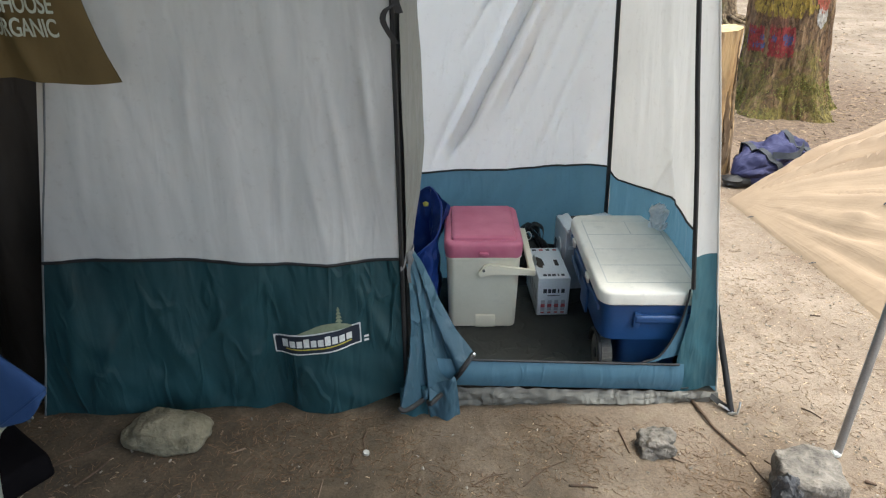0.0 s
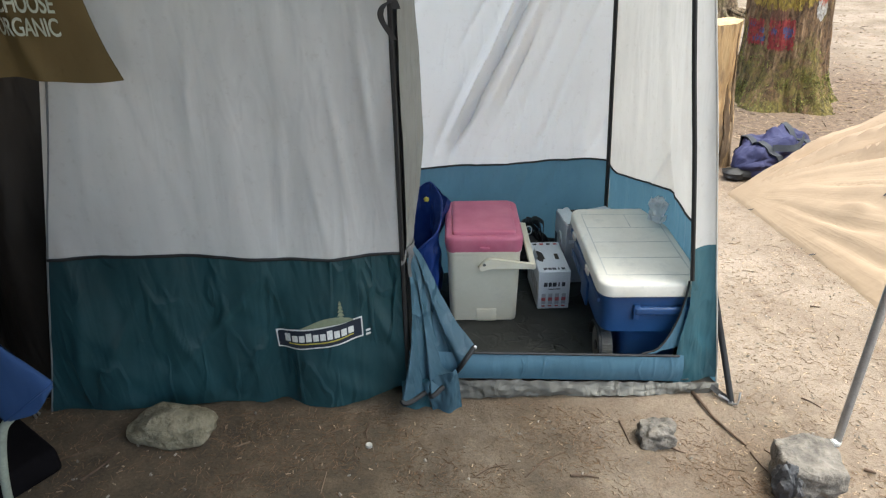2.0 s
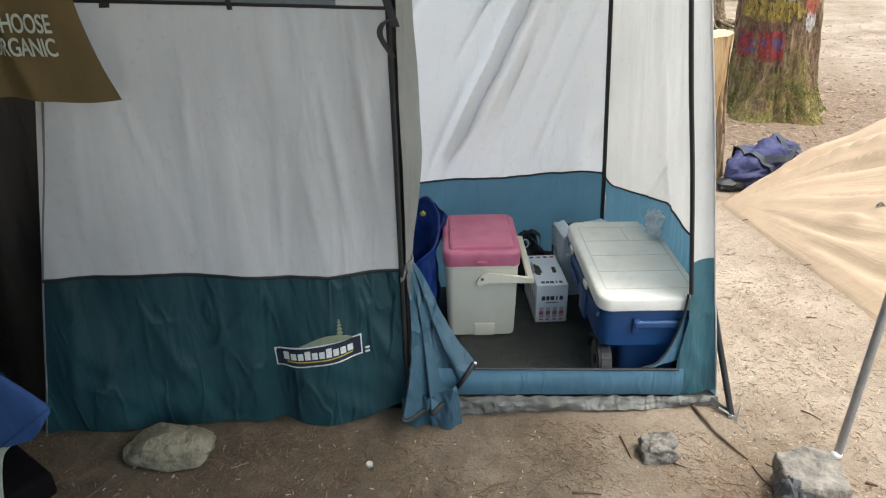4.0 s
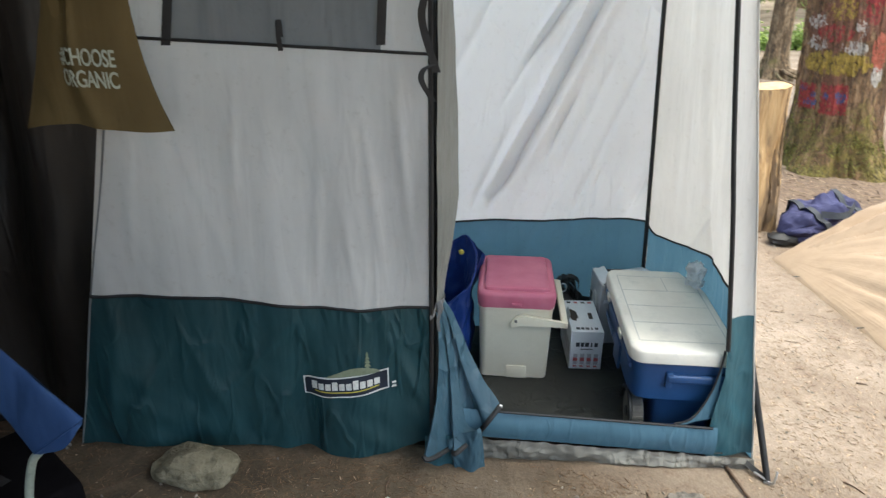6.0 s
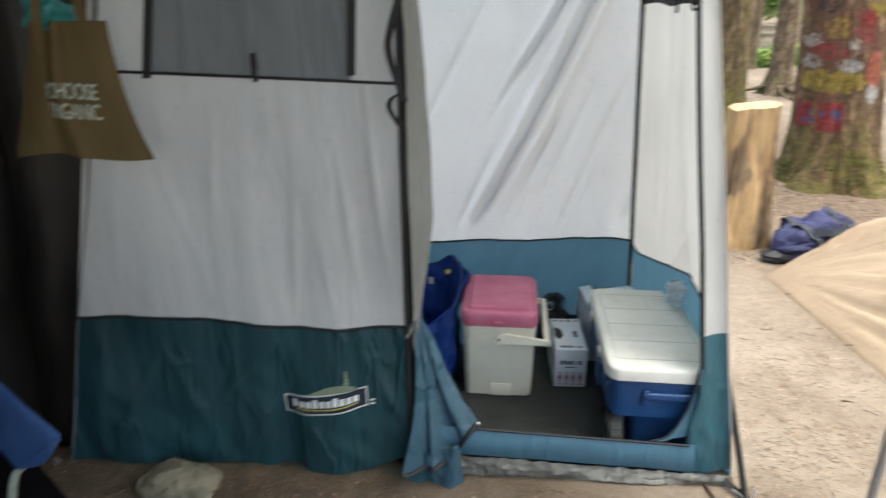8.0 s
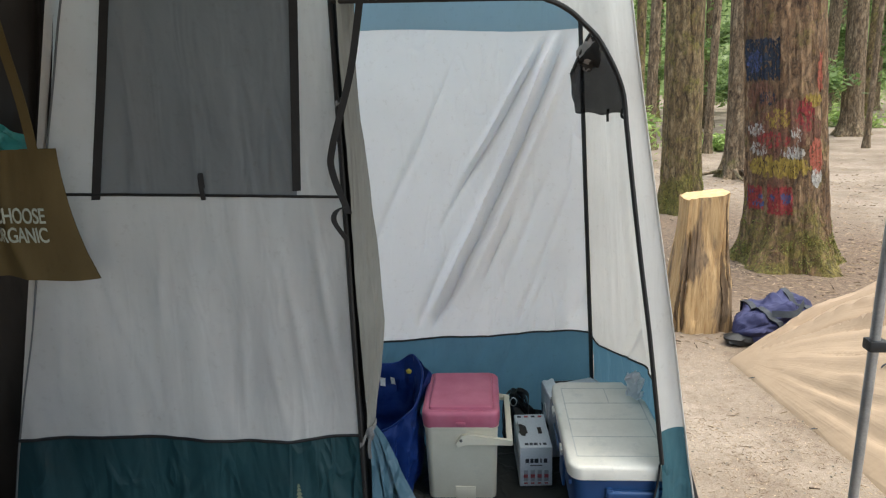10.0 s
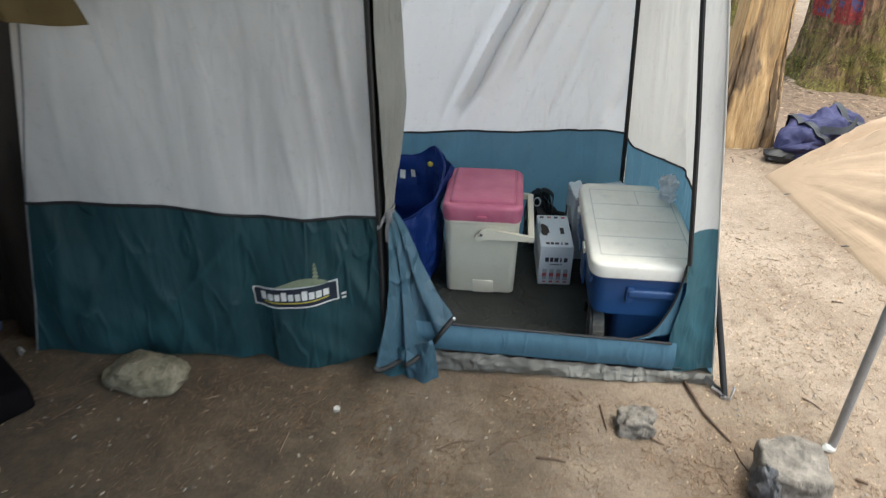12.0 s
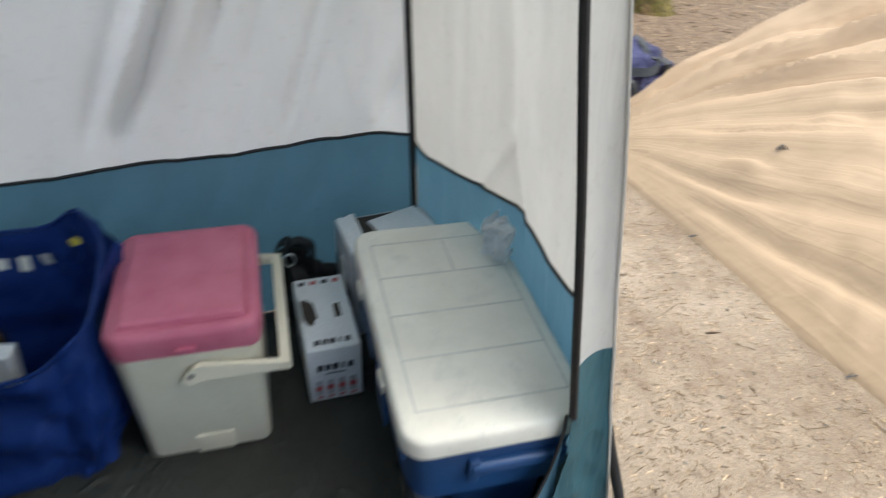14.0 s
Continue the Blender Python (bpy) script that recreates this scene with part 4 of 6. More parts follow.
SECT = [(0.034, 0.110, 0.0), (0.032, 0.114, 0.160), (0.008, 0.160, 0.182), (0.0, 0.166, 0.28), (-0.002, 0.172, 0.334)]


def tub_at(k, u):
    """Rounded-rectangle outline of the tub at a level."""
    off, hw, z = SECT[k]
    a = u * 2 * math.pi
    c, s = math.cos(a), math.sin(a)
    e = 0.22
    x = math.copysign(abs(c) ** e, c) * hw
    y = math.copysign(abs(s) ** e, s) * (0.306 - (0.02 if k < 2 else 0))
    return Vector((x + (0.036 if k < 2 else 0), y + (off if s < -0.2 else 0), z))


rings = [[bml.verts.new(tub_at(k, i / 64)) for i in range(64)] for k in range(len(SECT))]
for a, b in zip(rings, rings[1:]):
    for i in range(64):
        bml.faces.new((a[i], a[(i + 1) % 64], b[(i + 1) % 64], b[i]))
bml.faces.new(rings[0][::-1])
bml.faces.new(rings[-1])
body = part("tub", placed(bml, M), COOLER_BLUE, LC, "deep blue plastic tub")
top = part("lid", slab(0.356, 0.640, [(0.006, 0.330), (0.0, 0.336), (-0.001, 0.352), (0.0, 0.369), (0.0015, 0.3755), (0.005, 0.3795), (0.010, 0.3815), (0.014, 0.3821), (0.034, 0.3823)], 0.050, M), LID_WHITE, LC, "scuffed white plastic lid")
# Grooves are thin strips in a tone darker than the lid.
GROOVE_TONE = surface("grimy_groove", (0.50, 0.49, 0.45), (0.62, 0.61, 0.57), 20, 0.7)
for k in range(5):
    part("lid_groove", placed(block((0.290, 0.004, 0.002), (0.004, -0.252 + 0.126 * k, 0.3808), 0), M), GROOVE_TONE, top)
for x in (-0.142, 0.150):
    part("lid_groove", placed(block((0.004, 0.506, 0.002), (x, 0.0, 0.3808), 0), M), GROOVE_TONE, top)
part("lid_groove", placed(block((0.003, 0.126, 0.002), (0.03, 0.189, 0.3808), 0), M), GROOVE_TONE, top)
for x in (-0.188, ):
    for y in (-0.12, 0.16):
        part("lid_catch", placed(block((0.008, 0.05, 0.022), (x + 0.006, y, 0.318), 0.003, 2), M), LID_WHITE, top)
hb = block((0.185, 0.024, 0.030), (0.040, -0.312, 0.262), 0.009, 3)
block((0.024, 0.030, 0.060), (-0.044, -0.306, 0.240), 0.008, 2, bm=hb)
block((0.024, 0.030, 0.060), (0.124, -0.306, 0.240), 0.008, 2, bm=hb)
part("handle", placed(hb, M), COOLER_BLUE, LC, "moulded blue end handle")
part("side_ledge", placed(block((0.012, 0.56, 0.02), (-0.168, 0.0, 0.29), 0.005, 2), M), COOLER_BLUE, body)
part("side_ledge", placed(block((0.010, 0.10, 0.10), (-0.168, -0.05, 0.165), 0.004, 2), M), COOLER_BLUE, body)
for x in (-0.124, 0.176):
    wheel = part("wheel", placed(tube([(x - 0.022, -0.222, 0.072), (x - 0.018, -0.222, 0.072), (x + 0.018, -0.222, 0.072), (x + 0.022, -0.222, 0.072)], 0.070, 28), M), RUBBER, LC, "worn grey plastic wheel")
    part("hub", placed(tube([(x - 0.026, -0.222, 0.072), (x + 0.026, -0.222, 0.072)], 0.018, 14), M), BLACK, wheel)
    tread = bmesh.new()
    for k in range(20):
        a = k / 20 * 2 * math.pi
        block((0.040, 0.008, 0.004), (0, 0, 0), 0.001, 1, m=Matrix.Translation((x, -0.222 + 0.070 * math.cos(a), 0.072 + 0.070 * math.sin(a))) @ Matrix.Rotation(a - math.pi / 2, 4, "X"), bm=tread)
    part("tread", placed(tread, M), RUBBER, wheel)
arch = tube([(-0.150, -0.222 + 0.085 * math.cos(a), 0.075 + 0.085 * math.sin(a)) for a in [math.pi * k / 12 for k in range(13)]], 0.008, 6)
part("wheel_arch", placed(arch, M), BLACK, body)
# faint raised maker's mark on the flank, as bars
for k in range(6):
    part("flank_bar", placed(block((0.004, 0.022, 0.03), (-0.172, 0.21 - 0.03 * k, 0.215), 0.001, 1), M), surface("faded_print", (0.05, 0.10, 0.2), (0.08, 0.14, 0.26), 40, 0.5) if k == 0 else bpy.data.materials["faded_print"], body)


def printed(box, name, size, at, mat, m, bev=0):
    return part(name, placed(block(size, at, bev), m), mat, box)


# drinks carton
DC = root("drinks_carton", (0.505, 2.52, 0.03), "white printed cardboard drinks carton with a torn hand hole", "carton")
M = pose(0.505, 2.528, 0.030, 0, 0, 3.5)
part("carton_body", placed(block((0.132, 0.275, 0.178), (0, 0, 0), 0.003, 1), M), CARD, DC)
# Holes are dark patches on the solid carton, inner shade put into colour.
printed(DC, "hand_hole", (0.016, 0.050, 0.002), (0.030, -0.005, 0.1775), CARD_IN, M)
bmx = bmesh.new()
vs = [bmx.verts.new((x, y, 0.1795)) for x, y in [(-0.064, 0.00), (-0.05, -0.045), (-0.035, -0.052), (-0.03, -0.03), (-0.022, -0.028), (-0.026, 0.03), (-0.045, 0.05), (-0.064, 0.045)]]
bmx.faces.new(vs)
part("torn_hole", placed(bmx, M), CARD_IN, DC, "torn opening", False)
part("torn_flap", placed(grid(lambda u, v: Vector((-0.064 + 0.006 * u, -0.04 + 0.08 * v, 0.178 + 0.022 * u + 0.008 * n3(u * 4, v * 9))), 4, 8), M), CARD, DC)
for k, w in enumerate((0.015, 0.013, 0.016, 0.006, 0.014)):
    printed(DC, "print_bar", (w, 0.002, 0.019), (-0.036 + 0.0185 * k, -0.1378, 0.108), INK, M)
    part("print_bar", placed(block((w, 0.016, 0.0015), (-0.036 + 0.0185 * k, -0.112, 0.1775), 0), M), INK, DC)
printed(DC, "print_bar", (0.050, 0.002, 0.004), (0, -0.1378, 0.094), GREY_WEB, M)
for k in range(4):
    printed(DC, "can_picture", (0.017, 0.002, 0.050), (-0.042 + 0.028 * k, -0.1376, 0.024), CARD_GREY, M)
    printed(DC, "can_band", (0.0172, 0.002, 0.016), (-0.042 + 0.028 * k, -0.1379, 0.040), RED_INK, M)
    printed(DC, "can_band", (0.014, 0.002, 0.006), (-0.042 + 0.028 * k, -0.1379, 0.012), RED_INK, M)
    part("print_bar", placed(block((0.016, 0.014, 0.0015), (-0.045 + 0.03 * k, 0.115, 0.1775), 0), M), RED_INK if k % 2 else INK, DC)
for k in range(5):
    part("print_bar", placed(block((0.002, 0.028, 0.05), (-0.0662, -0.10 + 0.045 * k, 0.06), 0), M), CARD_GREY, DC)

# larger open carton in the corner
OC = root("open_carton", (0.70, 2.72, 0.03), "grey printed carton with white papers on top, in the tent corner", "carton")
M = pose(0.700, 2.705, 0.030, 0, 0, 8)
part("carton_body", placed(block((0.26, 0.17, 0.285), (0, 0, 0), 0.003, 1), M), CARD_GREY, OC)
part("carton_flap", placed(block((0.10, 0.006, 0.05), (-0.07, -0.082, 0.27), 0.001, 1, m=Matrix.Rotation(0.4, 4, "X")), M), CARD_GREY, OC)
# Dark sheet on top paints the shade inside the open carton.
part("dark_top", placed(block((0.22, 0.15, 0.004), (-0.01, 0.0, 0.284), 0.001, 1), M), CARD_IN, OC)
part("paper", placed(block((0.15, 0.13, 0.010), (0.04, -0.005, 0.287), 0.002, 1, m=Matrix.Rotation(0.25, 4, "Z")), M), CARD, OC, "white papers")
for k in range(3):
    part("print_bar", placed(block((0.05, 0.002, 0.016), (-0.09 + 0.07 * k, -0.0862, 0.20 - 0.012 * k), 0), M), INK if k % 2 else CARD, OC)
    part("print_bar", placed(block((0.002, 0.04, 0.05), (-0.1312, -0.05 + 0.05 * k, 0.10 + 0.02 * k), 0), M), CARD if k % 2 else INK, OC)
part("carton_flap", placed(grid(lambda u, v: Vector((-0.128 + 0.05 * v, -0.08 + 0.16 * u, 0.290 + 0.010 * v + 0.006 * n3(u * 5, v * 3))), 10, 6), M), CARD, OC, "torn white flap")
part("printed_ring", placed(tube([(-0.132, 0.03 * math.cos(a), 0.17 + 0.05 * math.sin(a)) for a in [2 * math.pi * k / 20 for k in range(21)]], 0.003, 5), M), WHITE_INK, OC)

# tangle of black straps behind the drinks carton
ST = root("strap_bundle", (0.46, 2.74, 0.03), "tangle of black straps with a buckle, against the tent wall", "straps")
rs = random.Random(8)
for k in range(6):
    pts = [(0.40 + 0.03 * k + rs.uniform(-0.02, 0.02), 2.72 + rs.uniform(-0.03, 0.03), 0.035 + 0.0 * j) if j == 0 else (0.37 + 0.028 * j + 0.01 * k + rs.uniform(-0.02, 0.02), 2.725 + rs.uniform(-0.03, 0.02), 0.10 + 0.20 * math.sin(j * 0.75 + k * 0.1) * 0.95 + rs.uniform(-0.02, 0.02)) for j in range(5)]
    part("strap", ribbon(spline(pts, 6), (0.004, 0.024, 0.006), 0.003), BLACK, ST)
part("buckle", tube([(0.43 + 0.014 * math.cos(a), 2.69, 0.255 + 0.02 * math.sin(a)) for a in [2 * math.pi * k / 14 for k in range(15)]], 0.0025, 6), SILVER, ST)
part("sack", lump((0.47, 2.73, 0.11), (0.085, 0.06, 0.12), 0.4, 2, 3, 3), BLACK, ST)

# blue shopping bag, open at the top
SB = root("shopping_bag", (-0.16, 2.42, 0.03), "royal blue reusable shopping bag standing open, half full", "bag")


def bag_rim(a):
    c, s = math.cos(a), math.sin(a)
    x = -0.165 + 0.215 * math.copysign(abs(c) ** 0.55, c)
    y = 2.455 + 0.155 * math.copysign(abs(s) ** 0.55, s)
    z = 0.400 + 0.070 * s + 0.055 * c + 0.02 * n3(c * 2, s * 2, 4) - 0.05 * math.exp(-((a - 4.0) / 0.65) ** 2) + 0.035 * math.exp(-((a - 0.9) / 0.35) ** 2)
    return Vector((x, y, z))


def bag_side(u, v):
    a = u * 2 * math.pi
    rim = bag_rim(a)
    c, s = math.cos(a), math.sin(a)
    foot = Vector((-0.185 + 0.195 * math.copysign(abs(c) ** 0.4, c), 2.40 + 0.14 * math.copysign(abs(s) ** 0.4, s), 0.034))
    p = foot.lerp(rim, v)
    k = 0.045 * n3(c * 2.2, s * 2.2, v * 2.4) + 0.018 * n3(c * 6, s * 6, v * 6) + 0.012 * math.sin(v * math.pi) - 0.03 * math.exp(-((u + 0.16 * v - 0.86) / 0.03) ** 2) - 0.022 * math.exp(-((u - 0.2 * v - 0.62) / 0.025) ** 2)
    return p + Vector((c, s, 0)) * k * (1 if v < 0.98 else 0.6)


part("bag_wall", grid(bag_side, 72, 26), BAG_CLOTH, SB)
part("bag_floor", grid(lambda u, v: Vector((-0.165 + 0.30 * (u - 0.5), 2.40 + 0.24 * (v - 0.5), 0.036)), 4, 4), BAG_CLOTH, SB)
part("rim_band", tube([bag_rim(2 * math.pi * k / 48) for k in range(49)], 0.005, 6), BAG_CLOTH, SB)
for k, w in enumerate((0.030, 0.040, 0.026, 0.022, 0.018)):
    e = (-0.262 + 0.042 * k + 0.165) / 0.215
    a = math.acos(math.copysign(abs(e) ** (1 / 0.55), e))
    p, q = bag_side(a / 2 / math.pi, 0.88), bag_side(a / 2 / math.pi, 0.80)
    part("print_bar", grid(lambda u, v: p.lerp(q, v * (1.0 if k in (3, 4) else 0.7)) + Vector((w * (u - 0.5), -0.014, -0.004 * u)), 2, 1), WHITE_INK, SB)
sx = bag_side(math.pi * 0.30 / 2 / math.pi, 0.86)
part("print_spark", lump(sx + Vector((-0.012, -0.014, 0)), (0.012, 0.002, 0.012), 0.5, 2, 1, 2, False), LOGO_YELLOW, SB)
thing("paper_box", block((0.06, 0.05, 0.24), (-0.225, 2.45, 0.037), 0.004, 1, m=Matrix.Rotation(0.12, 4, "Y")), CARD, "small white paper box inside the blue bag", "box")
thing("bread_bag", lump((-0.27, 2.50, 0.20), (0.06, 0.06, 0.16), 0.3, 2, 6, 3), surface("brown_bread_film", (0.045, 0.032, 0.022), (0.11, 0.08, 0.055), 12, 0.25), "brown bread in clear film inside the blue bag", "bread")

# clear plastic bag caught on the wall behind the large cooler
thing("plastic_bag", grid(lambda u, v: Vector((0.888 + 0.022 * math.sin(u * 7 + v), 2.335 + 0.105 * u + 0.02 * v, 0.445 + 0.105 * v * (1 - 0.3 * u) - 0.015 * u)) + Vector((0.024, 0.018, 0.020)) * n3(u * 4, v * 4, 3) * 1.6, 22, 22), CLEAR_FILM, "crumpled clear plastic bag on the large cooler", "plastic bag")

# mesh pouch hanging in the upper corner
PO = root("mesh_pouch", (0.69, 2.12, 1.78), "black mesh gear pouch hanging in the tent corner", "pouch")
POUT = [(0.600, 1.66), (0.655, 1.775), (0.70, 1.80), (0.745, 1.72), (0.772, 1.62), (0.778, 1.545)]
PLOW = [(0.597, 1.65), (0.605, 1.60), (0.618, 1.545), (0.66, 1.54), (0.72, 1.55), (0.776, 1.543)]


def pouch(front):
    def f(u, v):
        k = u * 5
        i = min(4, int(k))
        a = Vector((*POUT[i], 0)).lerp(Vector((*POUT[i + 1], 0)), k - i)
        b = Vector((*PLOW[i], 0)).lerp(Vector((*PLOW[i + 1], 0)), k - i)
        c = a.lerp(b, v)
        bulge = 0.03 * math.sin(u * math.pi) * math.sin(v * math.pi) + 0.030 * n3(u * 5, v * 5, front) + 0.012 * n3(u * 13, v * 11, front + 3)
        return Vector((c.x + 0.008 * n3(u * 6, v * 4, 9), 2.12 - (bulge if front else -bulge), c.y + 0.022 * n3(u * 7, 1.5) * v))
    return f


part("mesh_front", grid(pouch(1), 48, 32), MESH_CLOTH, PO)
part("mesh_back", grid(pouch(0), 24, 16), MESH_CLOTH, PO)
part("rim_cord", tube(spline([(x, 2.115, z) for x, z in POUT], 5), 0.005, 6), BLACK, PO)
part("hook", ribbon([(0.715, 2.11, 1.552), (0.712, 2.10, 1.535), (0.714, 2.105, 1.515)], (0.008, 0, 0)), BLACK, PO)
part("cord_loop", tube(spline([(0.758, 2.11, 1.55), (0.755, 2.10, 1.53), (0.768, 2.10, 1.525), (0.777, 2.11, 1.545)], 5), 0.004, 6), BLACK, PO)
part("hang_tab", ribbon([(0.69, 2.12, 1.795), (0.71, 2.16, 1.9), (0.72, 2.2, 2.02)], (0.02, 0, 0)), BLACK, PO)
thing("grey_cloth", lump((0.655, 2.12, 1.715), (0.035, 0.02, 0.045), 0.5, 2, 9, 3, False), surface("pale_grey_rag", (0.3, 0.27, 0.26), (0.42, 0.38, 0.36), 20, 0.9), "pale grey rag stuffed in the mesh pouch", "rag")

# ---- under the canopy ----
TB = root("tote_bag", (-0.83, 1.57, 1.86), "olive brown cotton tote bag hanging by its handles", "tote bag")
TOTE_Y = 1.545


def tote_edges(v):
    return lerp(-0.915, -1.034, v ** 1.2), lerp(-0.712, -0.650, v ** 2.2)


def tote_face(k):
    def f(u, v):
        l, r = tote_edges(v)
        z = lerp(1.522, 1.195, v) + 0.0 + (0.010 * math.sin(u * 5.5) - 0.012 * (1 - u) ** 3) * v
        x = lerp(l, r, u)
        belly = 0.035 * math.sin(u * math.pi) ** 0.8 * (0.25 + 0.75 * math.sin(min(1, v * 1.1) * math.pi * 0.8))
        wr = 0.008 * math.exp(-((u - 0.33 - 0.22 * v) / 0.05) ** 2) - 0.010 * math.exp(-((u - 0.25 - 0.12 * v) / 0.06) ** 2) + 0.006 * n3(x * 14, z * 9)
        return Vector((x, TOTE_Y - k * (belly + wr * (1 if k > 0 else 0)), z))
    return f


part("front_panel", grid(tote_face(1), 40, 40), OLIVE_CLOTH, TB)
part("back_panel", grid(tote_face(-0.6), 20, 20), OLIVE_CLOTH, TB)
part("handle", ribbon(spline([(-0.765, 1.535, 1.45), (-0.767, 1.537, 1.525), (-0.785, 1.55, 1.64), (-0.81, 1.56, 1.76), (-0.83, 1.57, 1.86)], 6), (0.022, 0.004, 0.006), 0.003), OLIVE_CLOTH, TB)
part("handle", ribbon(spline([(-0.885, 1.535, 1.45), (-0.885, 1.537, 1.525), (-0.86, 1.55, 1.68), (-0.835, 1.57, 1.86)], 6), (0.022, 0.004, 0.006), 0.003), OLIVE_CLOTH, TB)
part("hanging_cord", tube(spline([(-0.832, 1.57, 1.855), (-0.84, 1.58, 1.95), (-0.85, 1.59, 2.25)], 4), 0.005, 6), BLACK, TB)
for words, z in (("#CHOOSE", 1.349), ("ORGANIC", 1.300)):
    cu = bpy.data.curves.new("lettering", "FONT")
    cu.offset = 0.0006
    cu.body, cu.size, cu.extrude, cu.space_character = words, 0.054, 0.0006, 0.95
    tmp = new("lettering", cu)
    deps = bpy.context.evaluated_depsgraph_get()
    me = bpy.data.meshes.new_from_object(tmp.evaluated_get(deps))
    bpy.data.objects.remove(tmp)
    w = max(v.co.x for v in me.vertices)
    bml = bmesh.new()
    bml.from_mesh(me)
    for v in bml.verts:
        x = -0.884 + v.co.x / w * 0.134
        zz = z + v.co.y - 0.008 * (v.co.x / w)
        k = (1.522 - zz) / 0.327
        l, r = tote_edges(k)
        q = tote_face(1)((x - l) / (r - l), k)
        v.co = Vector((x, q.y - 0.0105 - v.co.z, zz))
    part("lettering", bml, surface("pale_print", (0.42, 0.45, 0.36), (0.52, 0.55, 0.46), 60, 0.7) if z > 1.3 else bpy.data.materials["pale_print"], TB, "pale green printed lettering", False)
thing("snack_packet", grid(lambda u, v: Vector((-0.935 + 0.148 * u, 1.558 - 0.02 * math.sin(u * 3) + 0.02 * v, lerp(1.505, 1.64 - 0.10 * u, v))) + Vector((0.006, 0.010, 0.006)) * n3(u * 5, v * 5, 2), 20, 14), TEAL_FILM, "shiny teal plastic packet sticking out of the tote bag", "packet")

# folding chair with a blue cloth arm, and what lies on and under it
CH = root("camp_chair", (-1.15, 1.1, 0.19), "blue folding camp chair with a pale tube frame", "chair")


def arm_pad(u, v):
    """A stitched cloth sleeve, u round it and v along it, wide at its front end."""
    top = Vector((-0.708, 1.10, 0.656)).lerp(Vector((-0.945, 1.12, 0.905)), v)
    low = Vector((-0.838, 1.085, 0.560)).lerp(Vector((-0.995, 1.12, 0.800)), v)
    mid, half = (top + low) / 2, (top - low) / 2
    end = table(v, [(0, 0.55), (0.02, 0.86), (0.06, 1.0), (1, 0.9)])
    a = u * 2 * math.pi
    n = Vector((0.4, -0.8, 0.35)).normalized()
    c, d = math.cos(a), math.sin(a)
    return mid + half * end * math.copysign(abs(c) ** 0.7, c) + n * 0.016 * math.copysign(abs(d) ** 0.8, d) + n * 0.012 * n3(u * 3, v * 4) + Vector((0.237, 0, -0.249)).normalized() * (0.012 * (1 - abs(c)) if v < 0.01 else 0)


part("arm_sleeve", grid(arm_pad, 36, 50), CHAIR_CLOTH, CH, "blue cloth arm sleeve")
part("piping", tube([arm_pad(k / 30, 0.05) for k in range(31)], 0.003, 5), CHAIR_CLOTH, CH)
part("frame_tube", tube(spline([(-0.985, 1.135, 0.90), (-0.97, 1.13, 0.87), (-0.90, 1.11, 0.75), (-0.835, 1.10, 0.62), (-0.838, 1.105, 0.575), (-0.875, 1.11, 0.53), (-0.91, 1.115, 0.44), (-0.94, 1.12, 0.32), (-0.955, 1.12, 0.185)], 6), 0.0095, 12), PALE_TUBE, CH)
part("seat", grid(lambda u, v: Vector((lerp(-1.6, -1.12, u), lerp(0.74, 1.14, v), 0.50 - 0.06 * math.sin(u * math.pi) + 0.03 * u)), 12, 12), CHAIR_CLOTH, CH)
part("backrest", grid(lambda u, v: Vector((lerp(-1.42, -1.6, v), lerp(0.74, 1.14, u), 0.52 + 0.55 * v)), 12, 12), CHAIR_CLOTH, CH)
part("frame_tube", tube([(-1.5, 0.74, 0.19), (-1.2, 0.74, 0.54), (-1.45, 0.74, 1.05)], 0.0125, 10), PALE_TUBE, CH)
JK = root("jacket", (-1.2, 1.1, 0.19), "dark purple jacket draped over the camp chair", "jacket")


def jacket(u, v):
    p = Vector((-1.12 - 0.35 * u - 0.02 * v * (1 - u), 1.15 - 0.30 * u + 0.08 * math.sin(v * 5 + u * 6), 1.02 - 0.80 * v + 0.03 * math.sin(u * 9)))
    return p + Vector((0.06, 0.05, 0.02)) * n3(u * 4, v * 4, 1) + Vector((0.03, -0.03, 0)) * n3(u * 9, v * 11, 6) + Vector((0.016, -0.02, 0)) * math.sin(u * 30 + 4 * n3(v * 3, u))


part("body", grid(jacket, 60, 80), PURPLE_CLOTH, JK)
part("sleeve", tube(spline([jacket(0.02, 0.10) + Vector((-0.05, 0, 0)), jacket(0.06, 0.40) + Vector((-0.02, -0.03, 0)), jacket(0.02, 0.70) + Vector((-0.02, -0.04, 0)), jacket(0.05, 0.96) + Vector((0.03, -0.06, 0))], 8), 0.055, 12, taper=0.75), PURPLE_CLOTH, JK)
part("collar", tube([jacket(k / 12, 0.0) + Vector((0, 0, 0.01)) for k in range(13)], 0.026, 8), PURPLE_CLOTH, JK)
DK = root("dark_bag", (-1.20, 1.33, ground_z(-1.2, 1.33)), "flat black bag lying under the camp chair", "bag")
part("body", block((0.38, 0.28, 0.08), (-1.19, 1.32, ground_z(-1.2, 1.33) - 0.01), 0.02, 3, m=Matrix.Rotation(-0.6, 4, "Z")), surface("black_nylon", (0.004, 0.0035, 0.004), (0.008, 0.007, 0.008), 12, 0.95), DK)
part("carry_strap", ribbon(spline([(-1.30, 1.36, ground_z(-1.2, 1.33) + 0.060), (-1.20, 1.31, ground_z(-1.2, 1.33) + 0.075), (-1.12, 1.29, ground_z(-1.2, 1.33) + 0.060)], 6), (0.01, 0.025, 0), 0.003), BLACK, DK)
